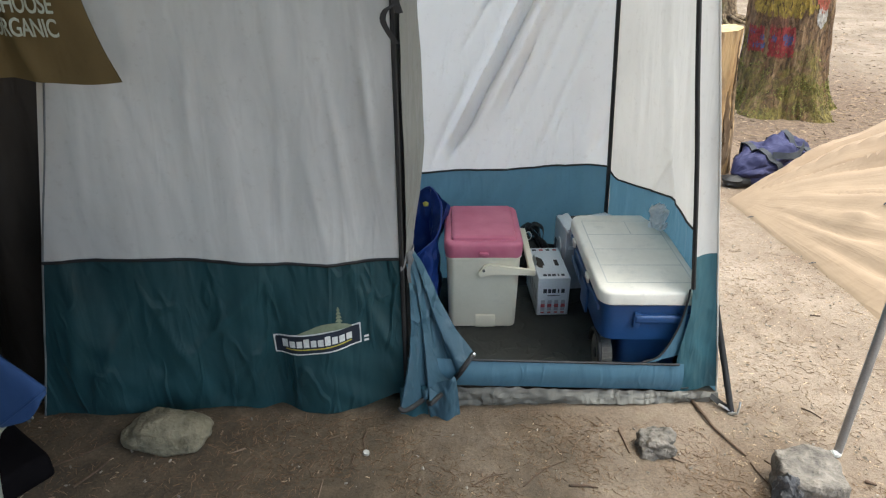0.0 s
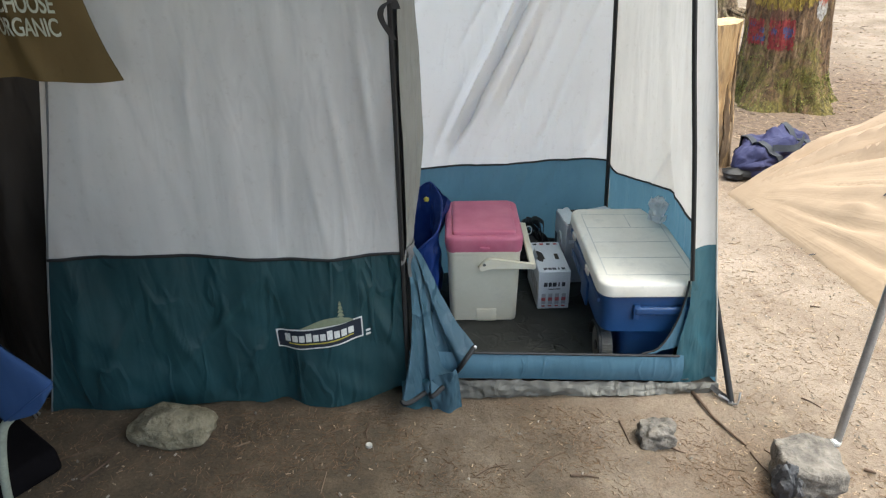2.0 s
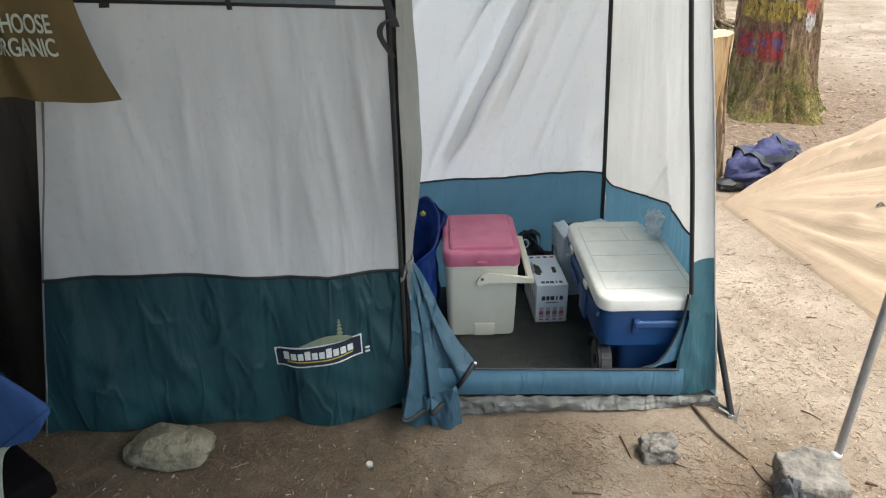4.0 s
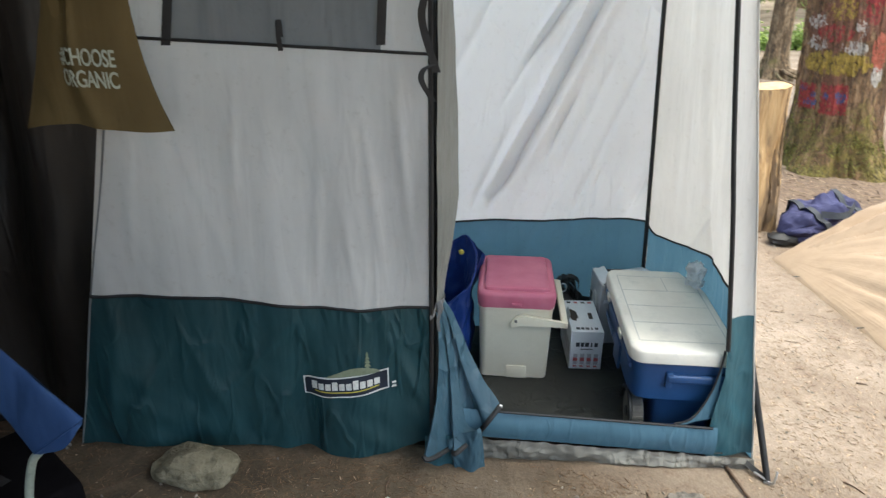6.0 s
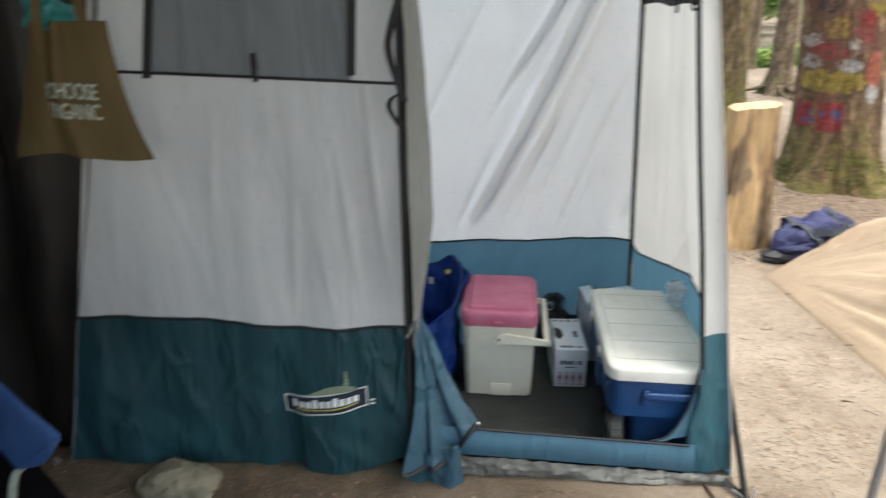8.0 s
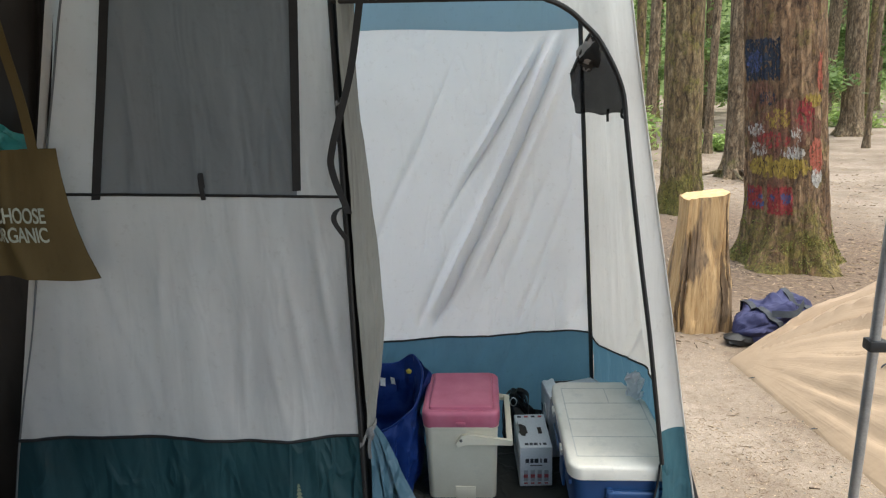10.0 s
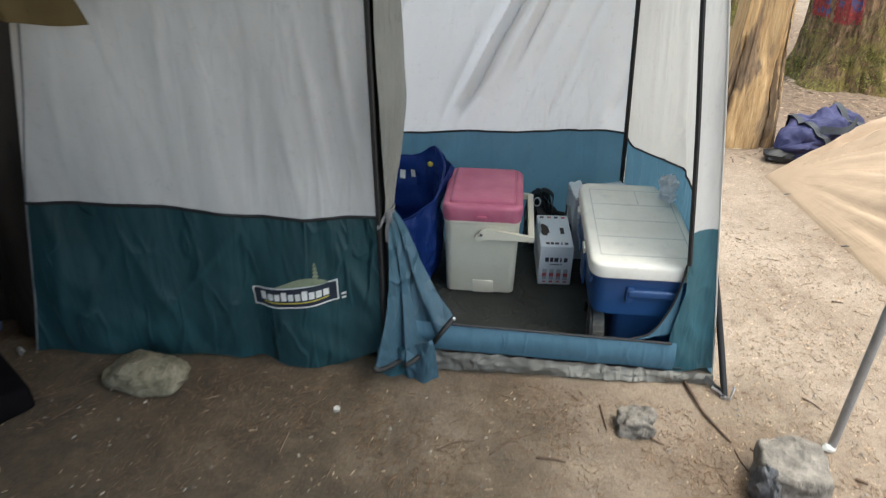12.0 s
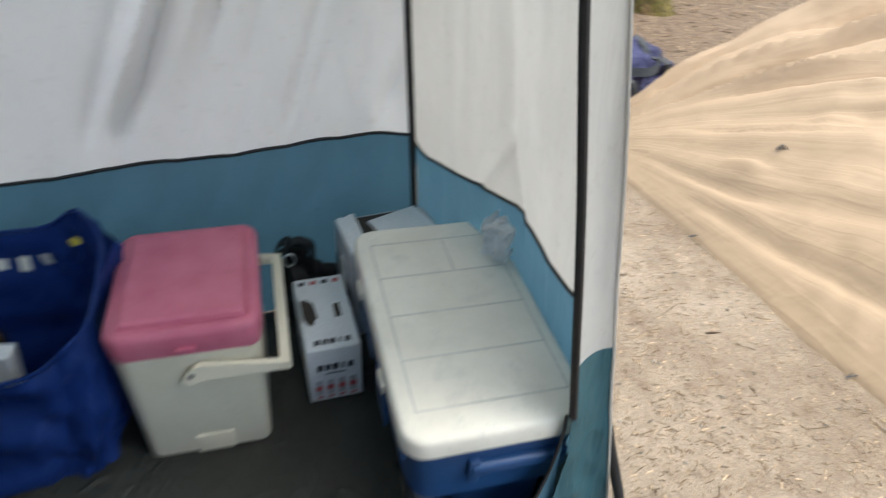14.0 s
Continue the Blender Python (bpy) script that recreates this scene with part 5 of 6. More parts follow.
bpy.data.materials["black_nylon"].node_tree.nodes["Principled BSDF"].inputs["Specular IOR Level"].default_value = 0.05
PL = root("tent_peg", (-1.15, 1.50, 0.20), "bright steel tent peg in the dirt", "tent peg")
part("peg_wire", tube(spline([(-1.15, 1.53, 0.17), (-1.152, 1.525, 0.215), (-1.14, 1.52, 0.225), (-1.125, 1.515, 0.215)], 5), 0.004, 6), SILVER, PL)

# ---- outside: stones, sticks, litter ----
def boulder(name, at, size, seed, mat, label, rough=0.28, freq=1.5):
    return thing(name, lump(at, size, rough, freq, seed, 5, True, 0.25 if mat is ROCK_OLD else 0.8), mat, label, "rock")


boulder("rock", (-0.722, 1.50, 0.186), (0.128, 0.080, 0.055), 3.0, ROCK_OLD, "rounded mossy grey boulder against the tent skirt", 0.15, 1.6)
boulder("rock", (0.742, 1.625, 0.046), (0.062, 0.05, 0.046), 5.0, ROCK, "small angular grey stone on the dirt", 0.34, 1.5)
BR = boulder("rock", (1.143, 1.475, 0.050), (0.108, 0.095, 0.074), 8.0, ROCK, "pale broken stone beside the canopy leg", 0.22, 1.1)
part("broken_face", lump((1.062, 1.425, 0.060), (0.040, 0.045, 0.055), 0.4, 2, 4, 4, False), ROCK_DARK, BR, "dark broken face")
thing("bottle_cap", tube([(-0.150, 1.507, ground_z(-0.15, 1.507) + 0.002), (-0.149, 1.507, ground_z(-0.15, 1.507) + 0.009)], 0.0105, 18, taper=0.9), surface("pale_metal_cap", (0.42, 0.40, 0.35), (0.55, 0.53, 0.48), 60, 0.4), "pale bottle cap lying in the dirt", "bottle cap")


def stick(pts, r, label="thin dark stick lying on the dirt"):
    return thing("stick", tube(spline([(x, y, ground_z(x, y) + r * 0.8 + h) for x, y, h in pts], 6), r, 7, taper=0.5), TWIG, label, "stick", group="sticks")


stick([(0.94, 1.875, 0.0), (0.955, 1.80, 0.006), (0.975, 1.735, 0.002), (1.03, 1.622, 0.0)], 0.0065, "bent dark stick lying beside the tent")
stick([(0.445, 1.444, 0.0), (0.49, 1.447, 0.001), (0.528, 1.445, 0.0)], 0.0045, "short pale stick lying on the dirt")
stick([(0.644, 1.70, 0.0), (0.648, 1.66, 0.002), (0.655, 1.60, 0.0)], 0.0035)
stick([(0.782, 1.599, 0.0), (0.80, 1.585, 0.002), (0.823, 1.577, 0.0)], 0.003)
stick([(1.034, 1.596, 0.0), (1.04, 1.55, 0.002), (1.054, 1.513, 0.0)], 0.003)
stick([(1.081, 1.607, 0.0), (1.107, 1.574, 0.001)], 0.0028)
stick([(1.308, 1.852, 0.0), (1.33, 1.83, 0.002), (1.351, 1.801, 0.0)], 0.003)
stick([(1.345, 1.525, 0.0), (1.36, 1.515, 0.002), (1.372, 1.51, 0.0)], 0.006, "dark curled leaf stalk on the dirt")
stick([(0.311, 1.427, 0.0), (0.37, 1.49, 0.002), (0.442, 1.541, 0.0)], 0.002)
stick([(0.163, 1.413, 0.0), (0.21, 1.45, 0.002), (0.265, 1.472, 0.0)], 0.002)
stick([(-0.16, 1.60, 0.0), (-0.165, 1.56, 0.003), (-0.155, 1.52, 0.0)], 0.0025)
stick([(1.62, 2.45, 0.0), (1.66, 2.445, 0.0)], 0.004)
stick([(-1.0, 1.36, 0.0), (-0.93, 1.41, 0.004), (-0.88, 1.47, 0.0)], 0.003)
stick([(-0.90, 1.30, 0.0), (-0.86, 1.36, 0.006), (-0.85, 1.41, 0.0)], 0.004)
stick([(-0.5, 1.33, 0.0), (-0.46, 1.40, 0.003), (-0.45, 1.45, 0.0)], 0.0022)

rl = random.Random(21)


def litter(name, count, kind, mat, label, area):
    """Many small bits lying on the ground, joined into one mesh."""
    verts, faces = [], []
    for _ in range(count):
        x0, x1, y0, y1 = rl.choice(area)
        x, y = rl.uniform(x0, x1), rl.uniform(y0, y1)
        if -1.05 < x < 1.02 and front_y(x) - 0.02 < y < 2.95:
            continue
        if kind == "needle" and n3(x * 3.1, y * 3.1, 8) + 0.6 * n3(x * 11, y * 11, 2) + rl.uniform(-0.35, 0.35) < 0.08:
            continue
        if kind == "needle" and x > 1.0 and y > 1.5 and rl.random() < 0.88:
            continue
        if kind == "chip" and x < 0.9 and rl.random() < 0.75:
            continue
        a, z = rl.uniform(0, 6.283), ground_z(x, y)
        c, s = math.cos(a), math.sin(a)
        if kind == "needle":
            l, w, h = rl.uniform(0.004, 0.014), rl.uniform(0.0006, 0.0011), 0.001
        elif kind == "chip":
            l, w, h = rl.uniform(0.002, 0.009) * rl.uniform(0.5, 1.3), rl.uniform(0.001, 0.003), rl.uniform(0.0008, 0.002)
        elif kind == "twiglet":
            l, w, h = rl.uniform(0.012, 0.045), rl.uniform(0.001, 0.002), rl.uniform(0.002, 0.004)
        elif kind == "debris":
            l, w, h = rl.uniform(0.006, 0.05) * rl.uniform(0.3, 1.0), rl.uniform(0.002, 0.007), rl.uniform(0.002, 0.008)
        else:
            l = rl.uniform(0.002, 0.006)
            w, h = l * rl.uniform(0.6, 1), l * rl.uniform(0.5, 0.9)
        b, lean = len(verts), rl.uniform(-0.25, 0.25)
        for px, py, pz in ((-l, -w, 0), (l, -w * 0.6, 0), (l, w, 0), (-l, w * 0.7, 0), (-l * 0.8, 0, h), (l * 0.8, 0, h)):
            verts.append((x + px * c - py * s, y + px * s + py * c, z + pz + max(0, px * lean) + 0.0012))
        faces += [tuple([b + i for i in q]) for q in ((0, 1, 5, 4), (2, 3, 4, 5), (1, 2, 5), (3, 0, 4), (3, 2, 1, 0))]
    me = bpy.data.meshes.new(name)
    me.from_pydata(verts, [], faces)
    me.materials.append(mat)
    return tagged(new(name, me), label, "litter", "", "stuff")


AREA = [(-1.6, 1.3, 0.9, 1.75), (1.0, 2.2, 1.0, 4.2), (1.0, 4.5, 3.5, 8.0), (1.0, 1.9, 1.2, 3.0)]


def island(name, a, b):
    m, t, p, o = nodes(name)
    g = t.nodes.new("ShaderNodeNewGeometry")
    t.links.new(ramp(t, g.outputs["Random Per Island"], [(0.0, a), (1.0, b)]), p.inputs["Base Color"])
    p.inputs["Roughness"].default_value = 0.9
    return m


litter("needle_litter", 75000, "needle", island("needle_browns", (0.065, 0.036, 0.018), (0.22, 0.14, 0.08)), "brown conifer needles scattered on the dirt", AREA)
litter("wood_chips", 7500, "chip", island("chip_browns", (0.12, 0.08, 0.05), (0.44, 0.33, 0.22)), "pale wood chips scattered on the dirt", AREA)
litter("twig_litter", 90, "twiglet", island("twig_browns", (0.11, 0.075, 0.05), (0.3, 0.21, 0.14)), "small broken twigs on the dirt", AREA)
litter("forest_debris", 5200, "debris", island("debris_browns", (0.045, 0.026, 0.015), (0.42, 0.31, 0.21)), "broken bark, chips and twigs under the trees", [(1.2, 4.6, 3.9, 6.6), (1.2, 6.5, 5.5, 11.0), (3.0, 9.0, 6.0, 14.0)])
litter("pebbles", 700, "pebble", island("pebble_greys", (0.10, 0.085, 0.07), (0.32, 0.28, 0.23)), "small pebbles in the dirt", AREA)

# ---- tan tarp over gear, and the duffel bag ----
def tarp_edge(y):
    return table(y, [(0.0, 2.2), (2.09, 1.95), (2.35, 1.895), (2.63, 1.885), (3.11, 1.815), (3.72, 1.725), (4.0, 2.3), (4.9, 3.6)])


TARP_FOLDS = [(0.12, 0.05, 0.05), (0.0, -0.05, 0.05), (-0.14, 0.06, 0.045), (-0.25, -0.06, 0.05), (-0.36, 0.05, 0.04), (-0.46, -0.05, 0.06), (-0.60, 0.04, 0.04), (-0.72, -0.03, 0.04), (-0.86, 0.05, 0.05), (-0.98, -0.04, 0.05), (-1.12, 0.04, 0.05), (-1.25, -0.03, 0.04)]


rt = random.Random(31)
FINE_FOLDS = [(rt.uniform(-1.35, 0.15), rt.uniform(-0.028, 0.03), rt.uniform(0.022, 0.042), rt.uniform(0.15, 0.8), rt.uniform(0.6, 2.6)) for _ in range(34)]


def tarp_z(x, y):
    d = max(0.0, x - tarp_edge(y))
    ridge = 3.66 + 0.30 * d
    z = 0.76 * (1 - math.exp(-d / 0.88))
    if y > ridge:
        z -= 0.55 * (y - ridge) * smooth01(d / 0.3)
    r, a = math.hypot(x - 1.76, y - 3.66), math.atan2(y - 3.66, x - 1.76)
    k = min(1.0, r / 0.6) * smooth01(d / 0.2)
    for ang, amp, wide in TARP_FOLDS:
        w = 0.75 * wide * (1 + 0.35 * n3(r * 2, ang * 3))
        z += k * (0.22 + 1.9 * smooth01((ang + 0.70) / 0.4)) * amp * math.exp(-(abs(a - ang - 0.12 * n3(r * 1.1, ang * 7)) / w) ** 1.3) * min(1.2, 0.35 + 0.6 * r) * (0.75 + 0.7 * n3(r * 1.7, ang * 5))
    for ang, amp, wide, start, end in FINE_FOLDS:
        if abs(a - ang) < 0.3 and start < r < end:
            z += 0.8 * k * amp * math.exp(-((a - ang - 0.12 * n3(r * 0.9, ang * 9)) / wide) ** 2) * math.sin((r - start) / (end - start) * math.pi)
    z += k * 0.03 * n3(a * 6, r * 0.5, 3)
    z += 0.010 * n3(x * 5, y * 5, 2) * smooth01(d / 0.1) + 0.006 * n3(x * 14, y * 14) * smooth01(d / 0.1)
    return max(z, 0) + 0.006


def tarp(u, v):
    y = lerp(0.4, 4.9, v)
    x = tarp_edge(y) + 3.6 * u ** 1.4
    z = tarp_z(x, y)
    return Vector((x, y, ground_z(x, y) * (1 - smooth01(u * 6)) + max(z, 0.006) - 0.0075 * (1 - smooth01(u * 45)) + 0.005 * max(0.0, n3(y * 7, 2.0)) * (1 - smooth01(u * 45))))


TT = root("tan_tarp", (1.95, 2.6, 0.0), "creased tan canvas tarp pegged over camping gear", "tarp")
part("canvas", grid(tarp, 170, 340), TARP_CLOTH, TT)
part("hem", tube([tarp(0.0, k / 240) + Vector((0.003, 0, 0.0025 * n3(k * 0.21, 3.0) - 0.0005)) for k in range(241)], 0.0012, 6), surface("tan_hem", (0.24, 0.175, 0.115), (0.34, 0.25, 0.165), 20, 0.8), TT, "stitched edge")
for y in (2.2, 2.9, 3.45):
    part("peg_loop", ribbon(spline([(tarp_edge(y) + 0.01, y, 0.02), (tarp_edge(y) - 0.02, y + 0.005, 0.012), (tarp_edge(y) + 0.005, y + 0.012, 0.015)], 4), (0.0, 0.003, 0.001)), STRAP, TT)
part("tie_out", ribbon(spline([(2.18, 3.03, tarp_z(2.18, 3.03) + 0.012), (2.20, 3.03, tarp_z(2.18, 3.03) + 0.03), (2.215, 3.02, tarp_z(2.18, 3.03) + 0.016)], 4), (0.004, 0.012, 0)), STRAP, TT)
DB = root("duffel_bag", (2.08, 4.12, 0.0), "slack navy duffel bag with dark carry straps", "duffel bag")


def duffel(u, v):
    a = u * 2 * math.pi
    c, s = math.cos(a), math.sin(a)
    end = math.sin(math.pi * min(1, max(0, v))) ** 0.35 if 0 < v < 1 else 0.02
    mid = Vector((1.85, 3.98, 0.08)).lerp(Vector((2.43, 4.26, 0.12)), v)
    r = 0.106 + 0.045 * math.sin(v * 2.6) + 0.05 * n3(c * 1.5, s * 1.5, v * 4) + 0.028 * n3(c * 3, s * 3, v * 8) + 0.010 * n3(c * 8, s * 8, v * 16) - 0.030 * abs(math.sin(a * 3.5 + 2.4 * n3(v * 3, 2.0) + v)) ** 3 * math.sin(math.pi * min(1, max(0, v)))
    across = Vector((-0.45, 0.89, 0))
    p = mid + across * c * r * 1.25 * end + Vector((0, 0, s * r * 1.1 * end))
    p.z = max(0.012 + 0.004 * n3(p.x * 9, p.y * 9), p.z + ground_z(p.x, p.y))
    return p


part("bag_body", grid(duffel, 96, 80), NAVY_CLOTH, DB)
for v0 in (0.28, 0.66):
    part("carry_strap", ribbon([duffel((-0.06 + 0.62 * k / 24) % 1.0, v0 + 0.04 * math.sin(k * 0.35)) + Vector((0.45, -0.89, 0)) * -0.010 * math.cos((-0.06 + 0.62 * k / 24) * 6.283) + Vector((0, 0, 0.010)) for k in range(25)], (0.042, 0.021, 0), 0.006), STRAP, DB)
part("carry_strap", ribbon(spline([duffel(0.36, 0.30) + Vector((0, -0.02, 0.02)), duffel(0.40, 0.45) + Vector((0.0, -0.06, 0.03)), duffel(0.36, 0.66) + Vector((0, -0.02, 0.03))], 6), (0.0, 0.02, 0.035), 0.004), STRAP, DB)
# Black lump stands in for dark shade at the bag's left end.
part("shadow_base", lump((1.88, 3.97, 0.035), (0.10, 0.06, 0.045), 0.3, 2, 2, 3), BLACK, DB, "black lump for the shade at the duffel's end")

# ---- split log standing on end ----
LG = root("standing_log", (1.73, 4.34, 0.0), "split log standing on end, pale sawn wood with dark streaks", "log")


LOG_GROOVES = ((0.655, 0.018, 0.0, 0.80, 0.040), (0.735, 0.010, 0.10, 0.95, 0.014), (0.815, 0.022, 0.0, 0.72, 0.036), (0.86, 0.012, 0.3, 1.0, 0.020), (0.60, 0.015, 0.0, 0.5, 0.030))


def log_side(u, v, proud=0.0):
    a = u * 2 * math.pi
    c, s = math.cos(a), math.sin(a)
    e = 0.5
    w = lerp(0.205, 0.137, smooth01(v * 1.05)) + 0.012 * n3(c * 2, s * 2, v * 3)
    for at, wide, v0, v1, deep in LOG_GROOVES:
        near = math.exp(-((u - at - 0.010 * n3(v * 6, at * 40)) / wide) ** 2)
        w -= deep * near * smooth01((v - v0 + 0.05) / 0.08) * smooth01((v1 - v) / 0.15) * (0.7 + 0.6 * n3(v * 9, at * 30))
    w += proud + 0.010 * n3(u * 46, v * 2.2, 3) + 0.022 * max(0, n3(u * 20, 4.0)) * (1 - smooth01(v / 0.2))
    x = lerp(1.715, 1.720, v) + math.copysign(abs(c) ** e, c) * w
    y = 4.34 + math.copysign(abs(s) ** e, s) * (w - 0.012)
    return Vector((x + 0.008 * n3(c * 5, s * 5, v * 2), y + 0.01 * n3(c * 5, s * 5, v * 2 + 5), v * 0.905 + (0.012 * n3(c * 3, s * 3) + 0.02 * c) * v - 0.01))


def log_material():
    m, t, p, o = nodes("split_log_side")
    v = coords(t, (6, 6, 0.5))
    streak = noise_tex(t, coords(t, (2.6, 2.6, 0.55)), 3.0, 7, 0.62, 0.5)
    fresh = ramp(t, noise_tex(t, v, 9, 5), [(0.3, (0.33, 0.19, 0.078)), (0.7, (0.52, 0.345, 0.165))])
    old = ramp(t, noise_tex(t, v, 14, 6), [(0.3, (0.06, 0.04, 0.025)), (0.7, (0.22, 0.14, 0.08))])
    t.links.new(mixc(t, fresh, old, ramp(t, streak, [(0.485, (0, 0, 0)), (0.57, (0.9, 0.9, 0.9))])), p.inputs["Base Color"])
    p.inputs["Roughness"].default_value = 0.8
    bump(t, p, streak, 0.9, 0.03, bump(t, None, noise_tex(t, v, 30, 4), 0.5, 0.01))
    return m


part("log_side", grid(log_side, 160, 60), log_material(), LG)
# dark bark and rot left along the split sides
for at, wide, v0, v1 in ((0.655, 0.030, 0.02, 0.76), (0.815, 0.026, 0.02, 0.62), (0.862, 0.020, 0.34, 0.93), (0.605, 0.020, 0.0, 0.44)):
    part("bark_strip", grid(lambda u, v: (lambda k: log_side(at + (u - 0.5) * wide * (1.5 * math.sin(math.pi * min(1, max(0, v))) ** 0.4 + 0.5 * n3(v * 9, at * 50)) + 0.012 * n3(v * 4, at * 20), k, 0.006 + 0.012 * abs(n3(u * 5, v * 12))))(lerp(v0, v1, v)), 10, 40), OLD_WOOD, LG, "dark weathered bark strip")
bmc = bmesh.new()
rim = [bmc.verts.new(log_side(k / 64, 1.0) + Vector((0, 0, 0.002))) for k in range(64)]
bmc.faces.new(rim)
part("sawn_top", bmc, SAWN, LG, "pale sawn top")
thing("bleached_branch", tube(spline([(1.42, 4.9, 0.10), (1.58, 4.85, 0.14), (1.70, 4.9, 0.22), (1.78, 5.1, 0.36)], 6), 0.022, 8, taper=0.6), surface("bleached_wood", (0.4, 0.33, 0.26), (0.55, 0.48, 0.4), 12, 0.8), "bleached bare branch lying behind the log", "branch")


# ---- trees ----
def trunk_ring(base, top, r0, r1, flare, h, seed, ridges, u, v):
    a = u * 2 * math.pi
    z = v * h
    mid = Vector(base).lerp(Vector(top), v)
    r = lerp(r0, r1, v) + flare * math.exp(-z / 0.22) * (1 + 0.5 * math.sin(a * 5 + seed))
    furrow = 0.6 * abs(n3(math.cos(a) * ridges, math.sin(a) * ridges, z * 1.2 + seed)) + 0.6 * abs(n3(math.cos(a) * ridges * 2.3, math.sin(a) * ridges * 2.3, z * 2.5 + seed))
    r *= 1 + 0.16 * (0.25 - furrow) + 0.05 * n3(math.cos(a) * 1.5, math.sin(a) * 1.5, z * 0.7 + seed)
    return Vector((mid.x + r * math.cos(a), mid.y + r * math.sin(a), mid.z))


def tree(base, top, r0, r1, flare, label, mat, seed, nu=64, nv=120, limbs=0, group=""):
    x, y = base
    gz = ground_z(x, y) - 0.06
    h = top[2] - gz
    t = root("tree", (x, y, gz), label, "tree", group)
    f = lambda u, v: trunk_ring((x, y, gz), top, r0, r1, flare, h, seed, 4.5, u, v)
    part("trunk", grid(f, nu, nv), mat, t)
    return t, f


BIG, big = tree((2.955, 5.88), (2.255, 6.2, 9.0), 0.335, 0.22, 0.15, "large mossy conifer trunk painted with bright patches", BIG_BARK, 1.0, 110, 240)
TREE2, tr2 = tree((2.66, 8.3), (2.45, 8.4, 11.0), 0.235, 0.15, 0.10, "tall conifer trunk with moss at its foot", MOSS_BARK, 4.0, 72, 160)
TREE3, tr3 = tree((4.30, 11.1), (3.9, 11.3, 13.0), 0.16, 0.09, 0.16, "grey conifer trunk with bare roots", BARK, 7.0, 48, 90)
TREE4, tr4 = tree((9.75, 18.3), (9.0, 18.4, 15.0), 0.26, 0.16, 0.22, "far conifer trunk on bare ground", BARK, 9.0, 48, 80)
rt = random.Random(5)
for k in range(7):
    a = rt.uniform(2.6, 6.2)
    l = rt.uniform(0.5, 1.1)
    pts = [(4.3 + (0.12 + l * j / 4) * math.cos(a + 0.12 * j), 11.05 + (0.12 + l * j / 4) * math.sin(a + 0.12 * j), ground_z(4.3, 11) + 0.14 * (1 - j / 4) ** 1.5 + 0.01) for j in range(5)]
    part("root", tube(spline(pts, 4), 0.035, 7, taper=0.35), BARK, TREE3)


# painted patches on the big trunk, following the bark
def paint(name, u0, u1, z0, z1, mat, seed, label="", ragged=0.25):
    """A brushed patch on the trunk: many small ragged dabs."""
    gz = BIG.location.z
    h = 9.0 - gz
    rp = random.Random(seed)
    bm = bmesh.new()
    wide = (u1 - u0) * 2 * math.pi * 0.36
    for _ in range(int(20 + wide * (z1 - z0) * 9000)):
        a, b = rp.uniform(-1, 1), rp.uniform(-1, 1)
        if ragged > 0.15 and a * a + b * b > 1.0 + 0.35 * n3(a * 2 + seed, b * 2, seed):
            continue
        u, z = lerp(u0, u1, 0.5 + a * 0.5), lerp(z0, z1, 0.5 + b * 0.5)
        if ragged > 0.15 and n3(u * 60, z * 14, seed) < -0.28:
            continue
        du, dz = rp.uniform(0.0012, 0.004), rp.uniform(0.008, 0.028)
        c = Vector(BIG.location).lerp(Vector((2.255, 6.2, 9.0)), (z - gz) / h)
        q = []
        for k in range(6):
            an = k / 6 * 6.283
            p = big(u + du * math.cos(an) * rp.uniform(0.6, 1.1), (z + dz * math.sin(an) * rp.uniform(0.6, 1.1) - gz) / h)
            q.append(bm.verts.new(p + (p - Vector((c.x, c.y, p.z))).normalized() * rp.uniform(0.003, 0.006)))
        bm.faces.new(q)
    return part(name, bm, mat, BIG, label, False)


def pigment(name, a, b, scale=40):
    return surface(name, tuple(c * 0.7 for c in a), tuple(c * 0.85 for c in b), scale, 0.8, 120, 0.4, stains=(0.10, 0.06, 0.04))


P_RED = pigment("red_paint", (0.18, 0.018, 0.02), (0.40, 0.05, 0.04))
P_ORANGE = pigment("orange_red_paint", (0.38, 0.08, 0.04), (0.5, 0.15, 0.09))
P_YELLOW = pigment("ochre_paint", (0.26, 0.17, 0.02), (0.45, 0.31, 0.06))
P_WHITE = pigment("white_paint", (0.34, 0.30, 0.25), (0.60, 0.55, 0.48))
P_NAVY = pigment("navy_paint", (0.008, 0.012, 0.022), (0.02, 0.032, 0.055))
P_BLUE = pigment("blue_grey_paint", (0.04, 0.055, 0.14), (0.09, 0.11, 0.24))
P_BROWN = pigment("red_brown_paint", (0.13, 0.05, 0.028), (0.24, 0.11, 0.06))


def at_u(x, z):
    """Where on the trunk's round the side seen from the camp lies at x."""
    v = (z - BIG.location.z) / (9.0 - BIG.location.z)
    best = min(range(0, 200), key=lambda k: abs(big(0.5 + k / 400, v).x - x))
    return 0.5 + best / 400


def daub(name, x0, x1, z0, z1, mat, seed, label="", ragged=0.2):
    zm = (z0 + z1) / 2
    return paint(name, at_u(x0 + 0.055, zm), at_u(x1 + 0.055, zm), z0, z1, mat, seed, label, ragged)


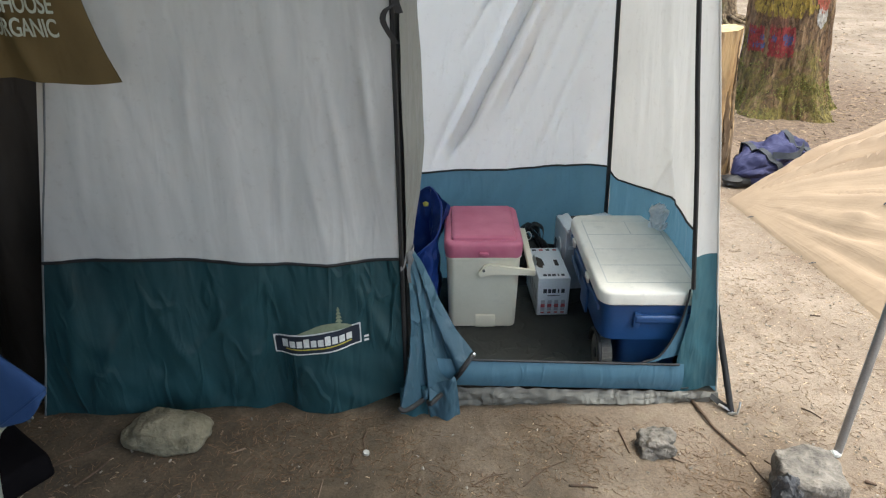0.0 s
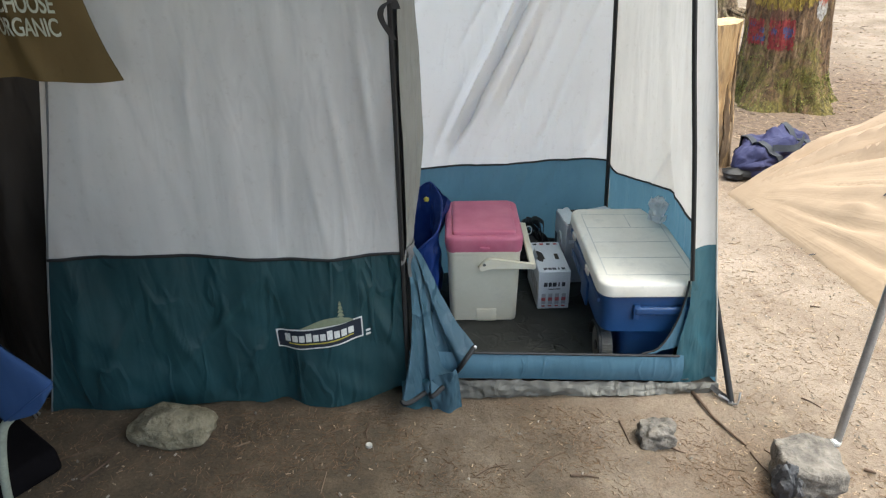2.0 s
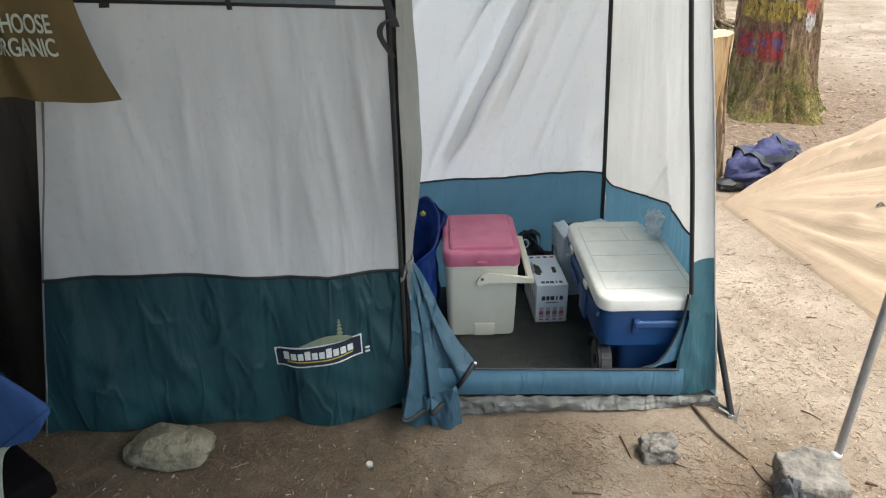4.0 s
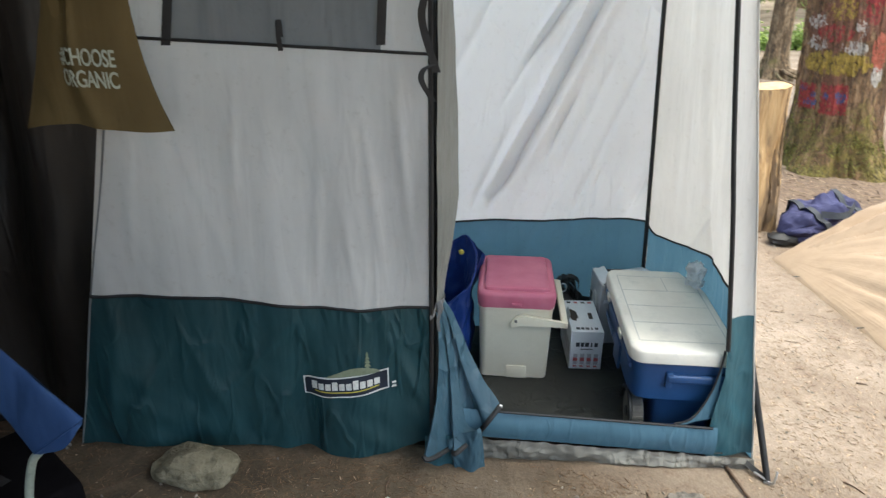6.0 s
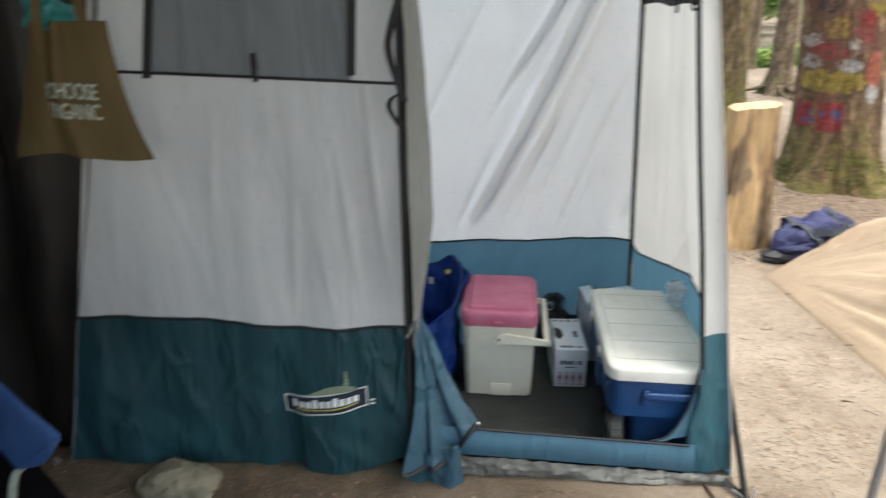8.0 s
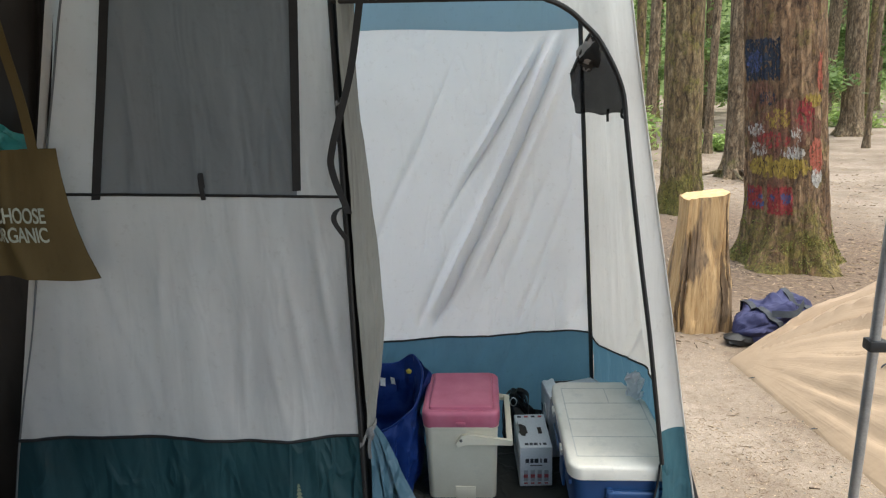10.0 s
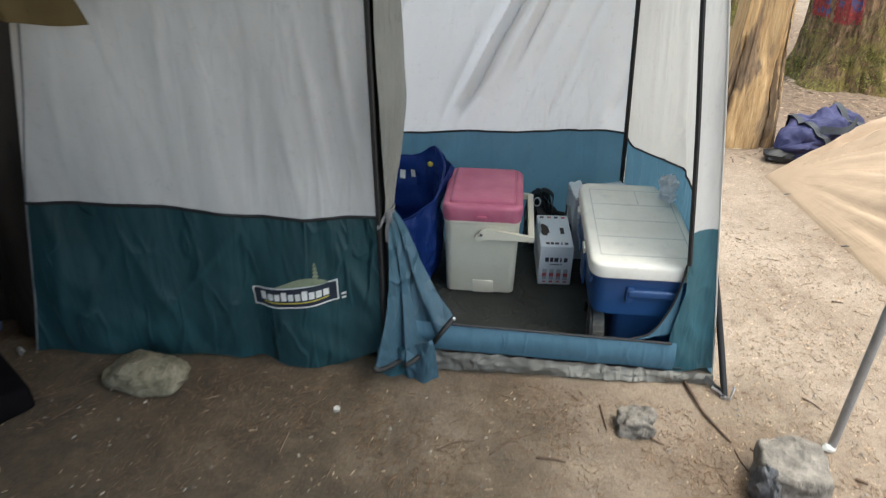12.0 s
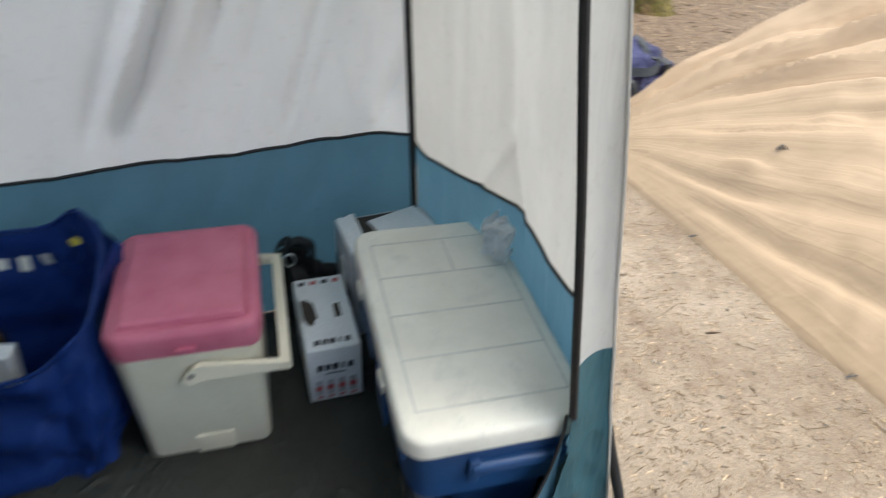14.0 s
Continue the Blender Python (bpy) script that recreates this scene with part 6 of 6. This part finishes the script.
daub("painted_patch", 2.455, 2.595, 0.52, 0.71, P_RED, 1, "red painted patch with blue dots", 0.06)
daub("painted_patch", 2.61, 2.77, 0.50, 0.72, P_RED, 2, "red painted patch with blue dots", 0.06)
rd = random.Random(3)
for k in range(12):
    x, z = rd.choice([(2.47, 2.585), (2.625, 2.755)]), rd.uniform(0.54, 0.68)
    x = rd.uniform(*x)
    daub("painted_dot", x - 0.014, x + 0.014, z - 0.014, z + 0.014, P_BLUE, 30 + k, "", 0.1)
daub("painted_ground", 2.44, 2.86, 0.98, 1.34, P_BROWN, 20, "worn red-brown paint", 0.5)
daub("painted_patch", 2.60, 2.70, 0.72, 0.80, P_BROWN, 21, "", 0.5)
daub("painted_patch", 2.84, 2.96, 1.10, 1.30, P_BROWN, 22, "", 0.5)
daub("painted_patch", 2.60, 2.78, 1.34, 1.44, P_BROWN, 23, "", 0.5)
daub("painted_band", 2.44, 2.90, 0.80, 0.97, P_YELLOW, 4, "ochre painted band", 0.5)
daub("painted_patch", 2.87, 2.99, 0.84, 1.12, P_ORANGE, 5, "orange painted patch", 0.4)
daub("painted_patch", 2.46, 2.58, 0.98, 1.08, P_WHITE, 6, "", 0.4)
daub("painted_patch", 2.66, 2.84, 0.96, 1.06, P_WHITE, 7, "", 0.4)
daub("painted_patch", 2.90, 2.99, 0.72, 0.88, P_WHITE, 8, "", 0.5)
daub("painted_patch", 2.53, 2.72, 1.05, 1.17, P_RED, 9, "", 0.3)
daub("painted_patch", 2.45, 2.56, 1.14, 1.24, P_WHITE, 10, "", 0.5)
daub("painted_patch", 2.56, 2.72, 1.20, 1.36, P_YELLOW, 11, "", 0.5)
daub("painted_patch", 2.74, 2.90, 1.18, 1.44, P_RED, 12, "red painted patch", 0.3)
daub("painted_patch", 2.80, 2.95, 1.38, 1.48, P_YELLOW, 13, "", 0.4)
daub("painted_patch", 2.72, 2.80, 1.08, 1.22, P_WHITE, 14, "", 0.5)
daub("painted_patch", 2.41, 2.60, 1.36, 1.58, P_BROWN, 15, "", 0.4)
daub("painted_patch", 2.50, 2.60, 1.40, 1.50, P_NAVY, 16, "", 0.2)
daub("painted_patch", 2.37, 2.60, 1.60, 1.92, P_NAVY, 17, "dark blue painted square", 0.06)
daub("painted_patch", 2.44, 2.50, 1.66, 1.84, P_BLUE, 18, "", 0.4)
daub("painted_patch", 2.89, 2.95, 1.5, 1.8, P_ORANGE, 19, "", 0.5)

# moss clumps on the trunks' feet: short tufts
def moss_tufts(f, top_v, count, parent, seed):
    rm = random.Random(seed)
    bm = bmesh.new()
    for _ in range(count):
        u, v = rm.uniform(0.45, 1.05), abs(rm.gauss(0, top_v))
        if n3(u * 14, v * 70, seed) + 0.25 - v * 9 < rm.uniform(-0.2, 0.5):
            continue
        p = f(u % 1, min(0.9, v))
        c = Vector((parent.location.x, parent.location.y, p.z))
        n = (p - c).normalized()
        s = rm.uniform(0.004, 0.011)
        w = Vector((rm.uniform(-1, 1), rm.uniform(-1, 1), rm.uniform(-1, 1))) * s
        q = [bm.verts.new(p + w), bm.verts.new(p - w), bm.verts.new(p + n * s * 1.2 + Vector((0, 0, -s * 0.6)))]
        bm.faces.new(q)
    ob = part("moss", bm, island("moss_greens_" + parent.name.replace(".", "_"), (0.07, 0.075, 0.015), (0.24, 0.23, 0.05)), parent, "", False)
    tagged(ob, "", "", "", "stuff")


moss_tufts(big, 0.04, 12000, BIG, 1)
moss_tufts(tr2, 0.05, 9000, TREE2, 2)

# further trunks of the wood
rf = random.Random(12)
SPOTS = [(3.2, 13.5, 0.10), (4.0, 16, 0.13), (5.1, 15.2, 0.09), (5.9, 19, 0.2), (7.2, 22, 0.16), (8.3, 14.8, 0.06), (11.5, 21, 0.14), (12.6, 26, 0.25), (2.2, 18, 0.12), (6.6, 27, 0.22), (9.3, 29, 0.2), (14.5, 24, 0.16), (4.6, 24, 0.18), (3.0, 26, 0.2), (16.5, 30, 0.25), (7.9, 33, 0.3), (5.5, 36, 0.3), (11, 38, 0.3), (2.0, 33, 0.3), (13.5, 34, 0.3), (10.6, 16.8, 0.05), (1.0, 24, 0.2), (0.0, 30, 0.3), (18, 36, 0.3)]
for k, (x, y, r) in enumerate(SPOTS):
    tree((x, y), (x + rf.uniform(-0.4, 0.4), y, 12.0), r, r * 0.6, r * 0.5, "slender conifer trunk of the wood behind the camp", BARK if k % 3 else MOSS_BARK, k * 1.7, 20, 40, group="trees of the wood")


def leaves(name, boxes, count, size, mat, label, seed):
    """Loose foliage: many small tilted leaf blades in clumps."""
    r = random.Random(seed)
    verts, faces = [], []
    total = sum(b[6] for b in boxes)
    for x0, x1, y0, y1, z0, z1, share in boxes:
        clumps = [(r.uniform(x0, x1), r.uniform(y0, y1), r.uniform(z0, z1), r.uniform(0.25, 0.8)) for _ in range(max(3, int(14 * (x1 - x0) * (z1 - z0) / 12)))]
        for _ in range(int(count * share / total)):
            cx, cy, cz, cr = r.choice(clumps)
            p = Vector((r.gauss(0, 1), r.gauss(0, 1), r.gauss(0, 0.6))) * cr * 0.6 + Vector((cx, cy, cz))
            if p.z < ground_z(p.x, p.y):
                p.z = ground_z(p.x, p.y) + r.uniform(0, 0.2)
            s = size * r.uniform(0.5, 1.4)
            a, t = r.uniform(0, 6.283), r.uniform(-0.9, 0.9)
            d = Vector((math.cos(a), math.sin(a), t)).normalized() * s
            w = d.cross(Vector((r.uniform(-1, 1), r.uniform(-1, 1), 1))).normalized() * s * 0.35
            b = len(verts)
            verts += [p - d, p + w, p + d, p - w]
            faces.append((b, b + 1, b + 2, b + 3))
    me = bpy.data.meshes.new(name)
    me.from_pydata([tuple(v) for v in verts], [], faces)
    me.materials.append(mat)
    return tagged(new(name, me), label, "foliage", "", "stuff")


leaves("understorey", [(1.5, 4.0, 12.5, 14, 0.0, 1.0, 1), (4.6, 7, 14, 17, 0.0, 0.8, 0.8), (0, 22, 30, 36, 0.0, 3.0, 5), (10, 18, 20, 24, 0, 0.8, 1), (-2, 3, 16, 20, 0, 1.5, 1)], 42000, 0.07, LEAF, "bright green shrubs and ferns under the trees", 1)
leaves("wood_foliage", [(0, 9, 17, 24, 1.2, 6.5, 3), (6, 22, 24, 32, 1.0, 7.0, 5), (-6, 6, 24, 32, 0.5, 8, 2)], 60000, 0.11, LEAF_DARK, "hanging conifer branches and leaves of the wood", 2)

# the wood's far side, too distant to shift
def far_wood():
    m, t, p, o = nodes("far_wood")
    v = coords(t, (1, 1, 0.35))
    col = ramp(t, noise_tex(t, v, 1.1, 8, 0.7), [(0.3, (0.10, 0.14, 0.04)), (0.5, (0.3, 0.38, 0.13)), (0.7, (0.6, 0.66, 0.36))])
    t.links.new(col, p.inputs["Base Color"])
    p.inputs["Roughness"].default_value = 1.0
    return m


thing("backdrop", grid(lambda u, v: Vector((70 * math.sin(lerp(-1.3, 1.7, u)), 70 * math.cos(lerp(-1.3, 1.7, u)), -1 + 26 * v)), 40, 4), far_wood(), "dim green wall of far forest", "backdrop", "structure")
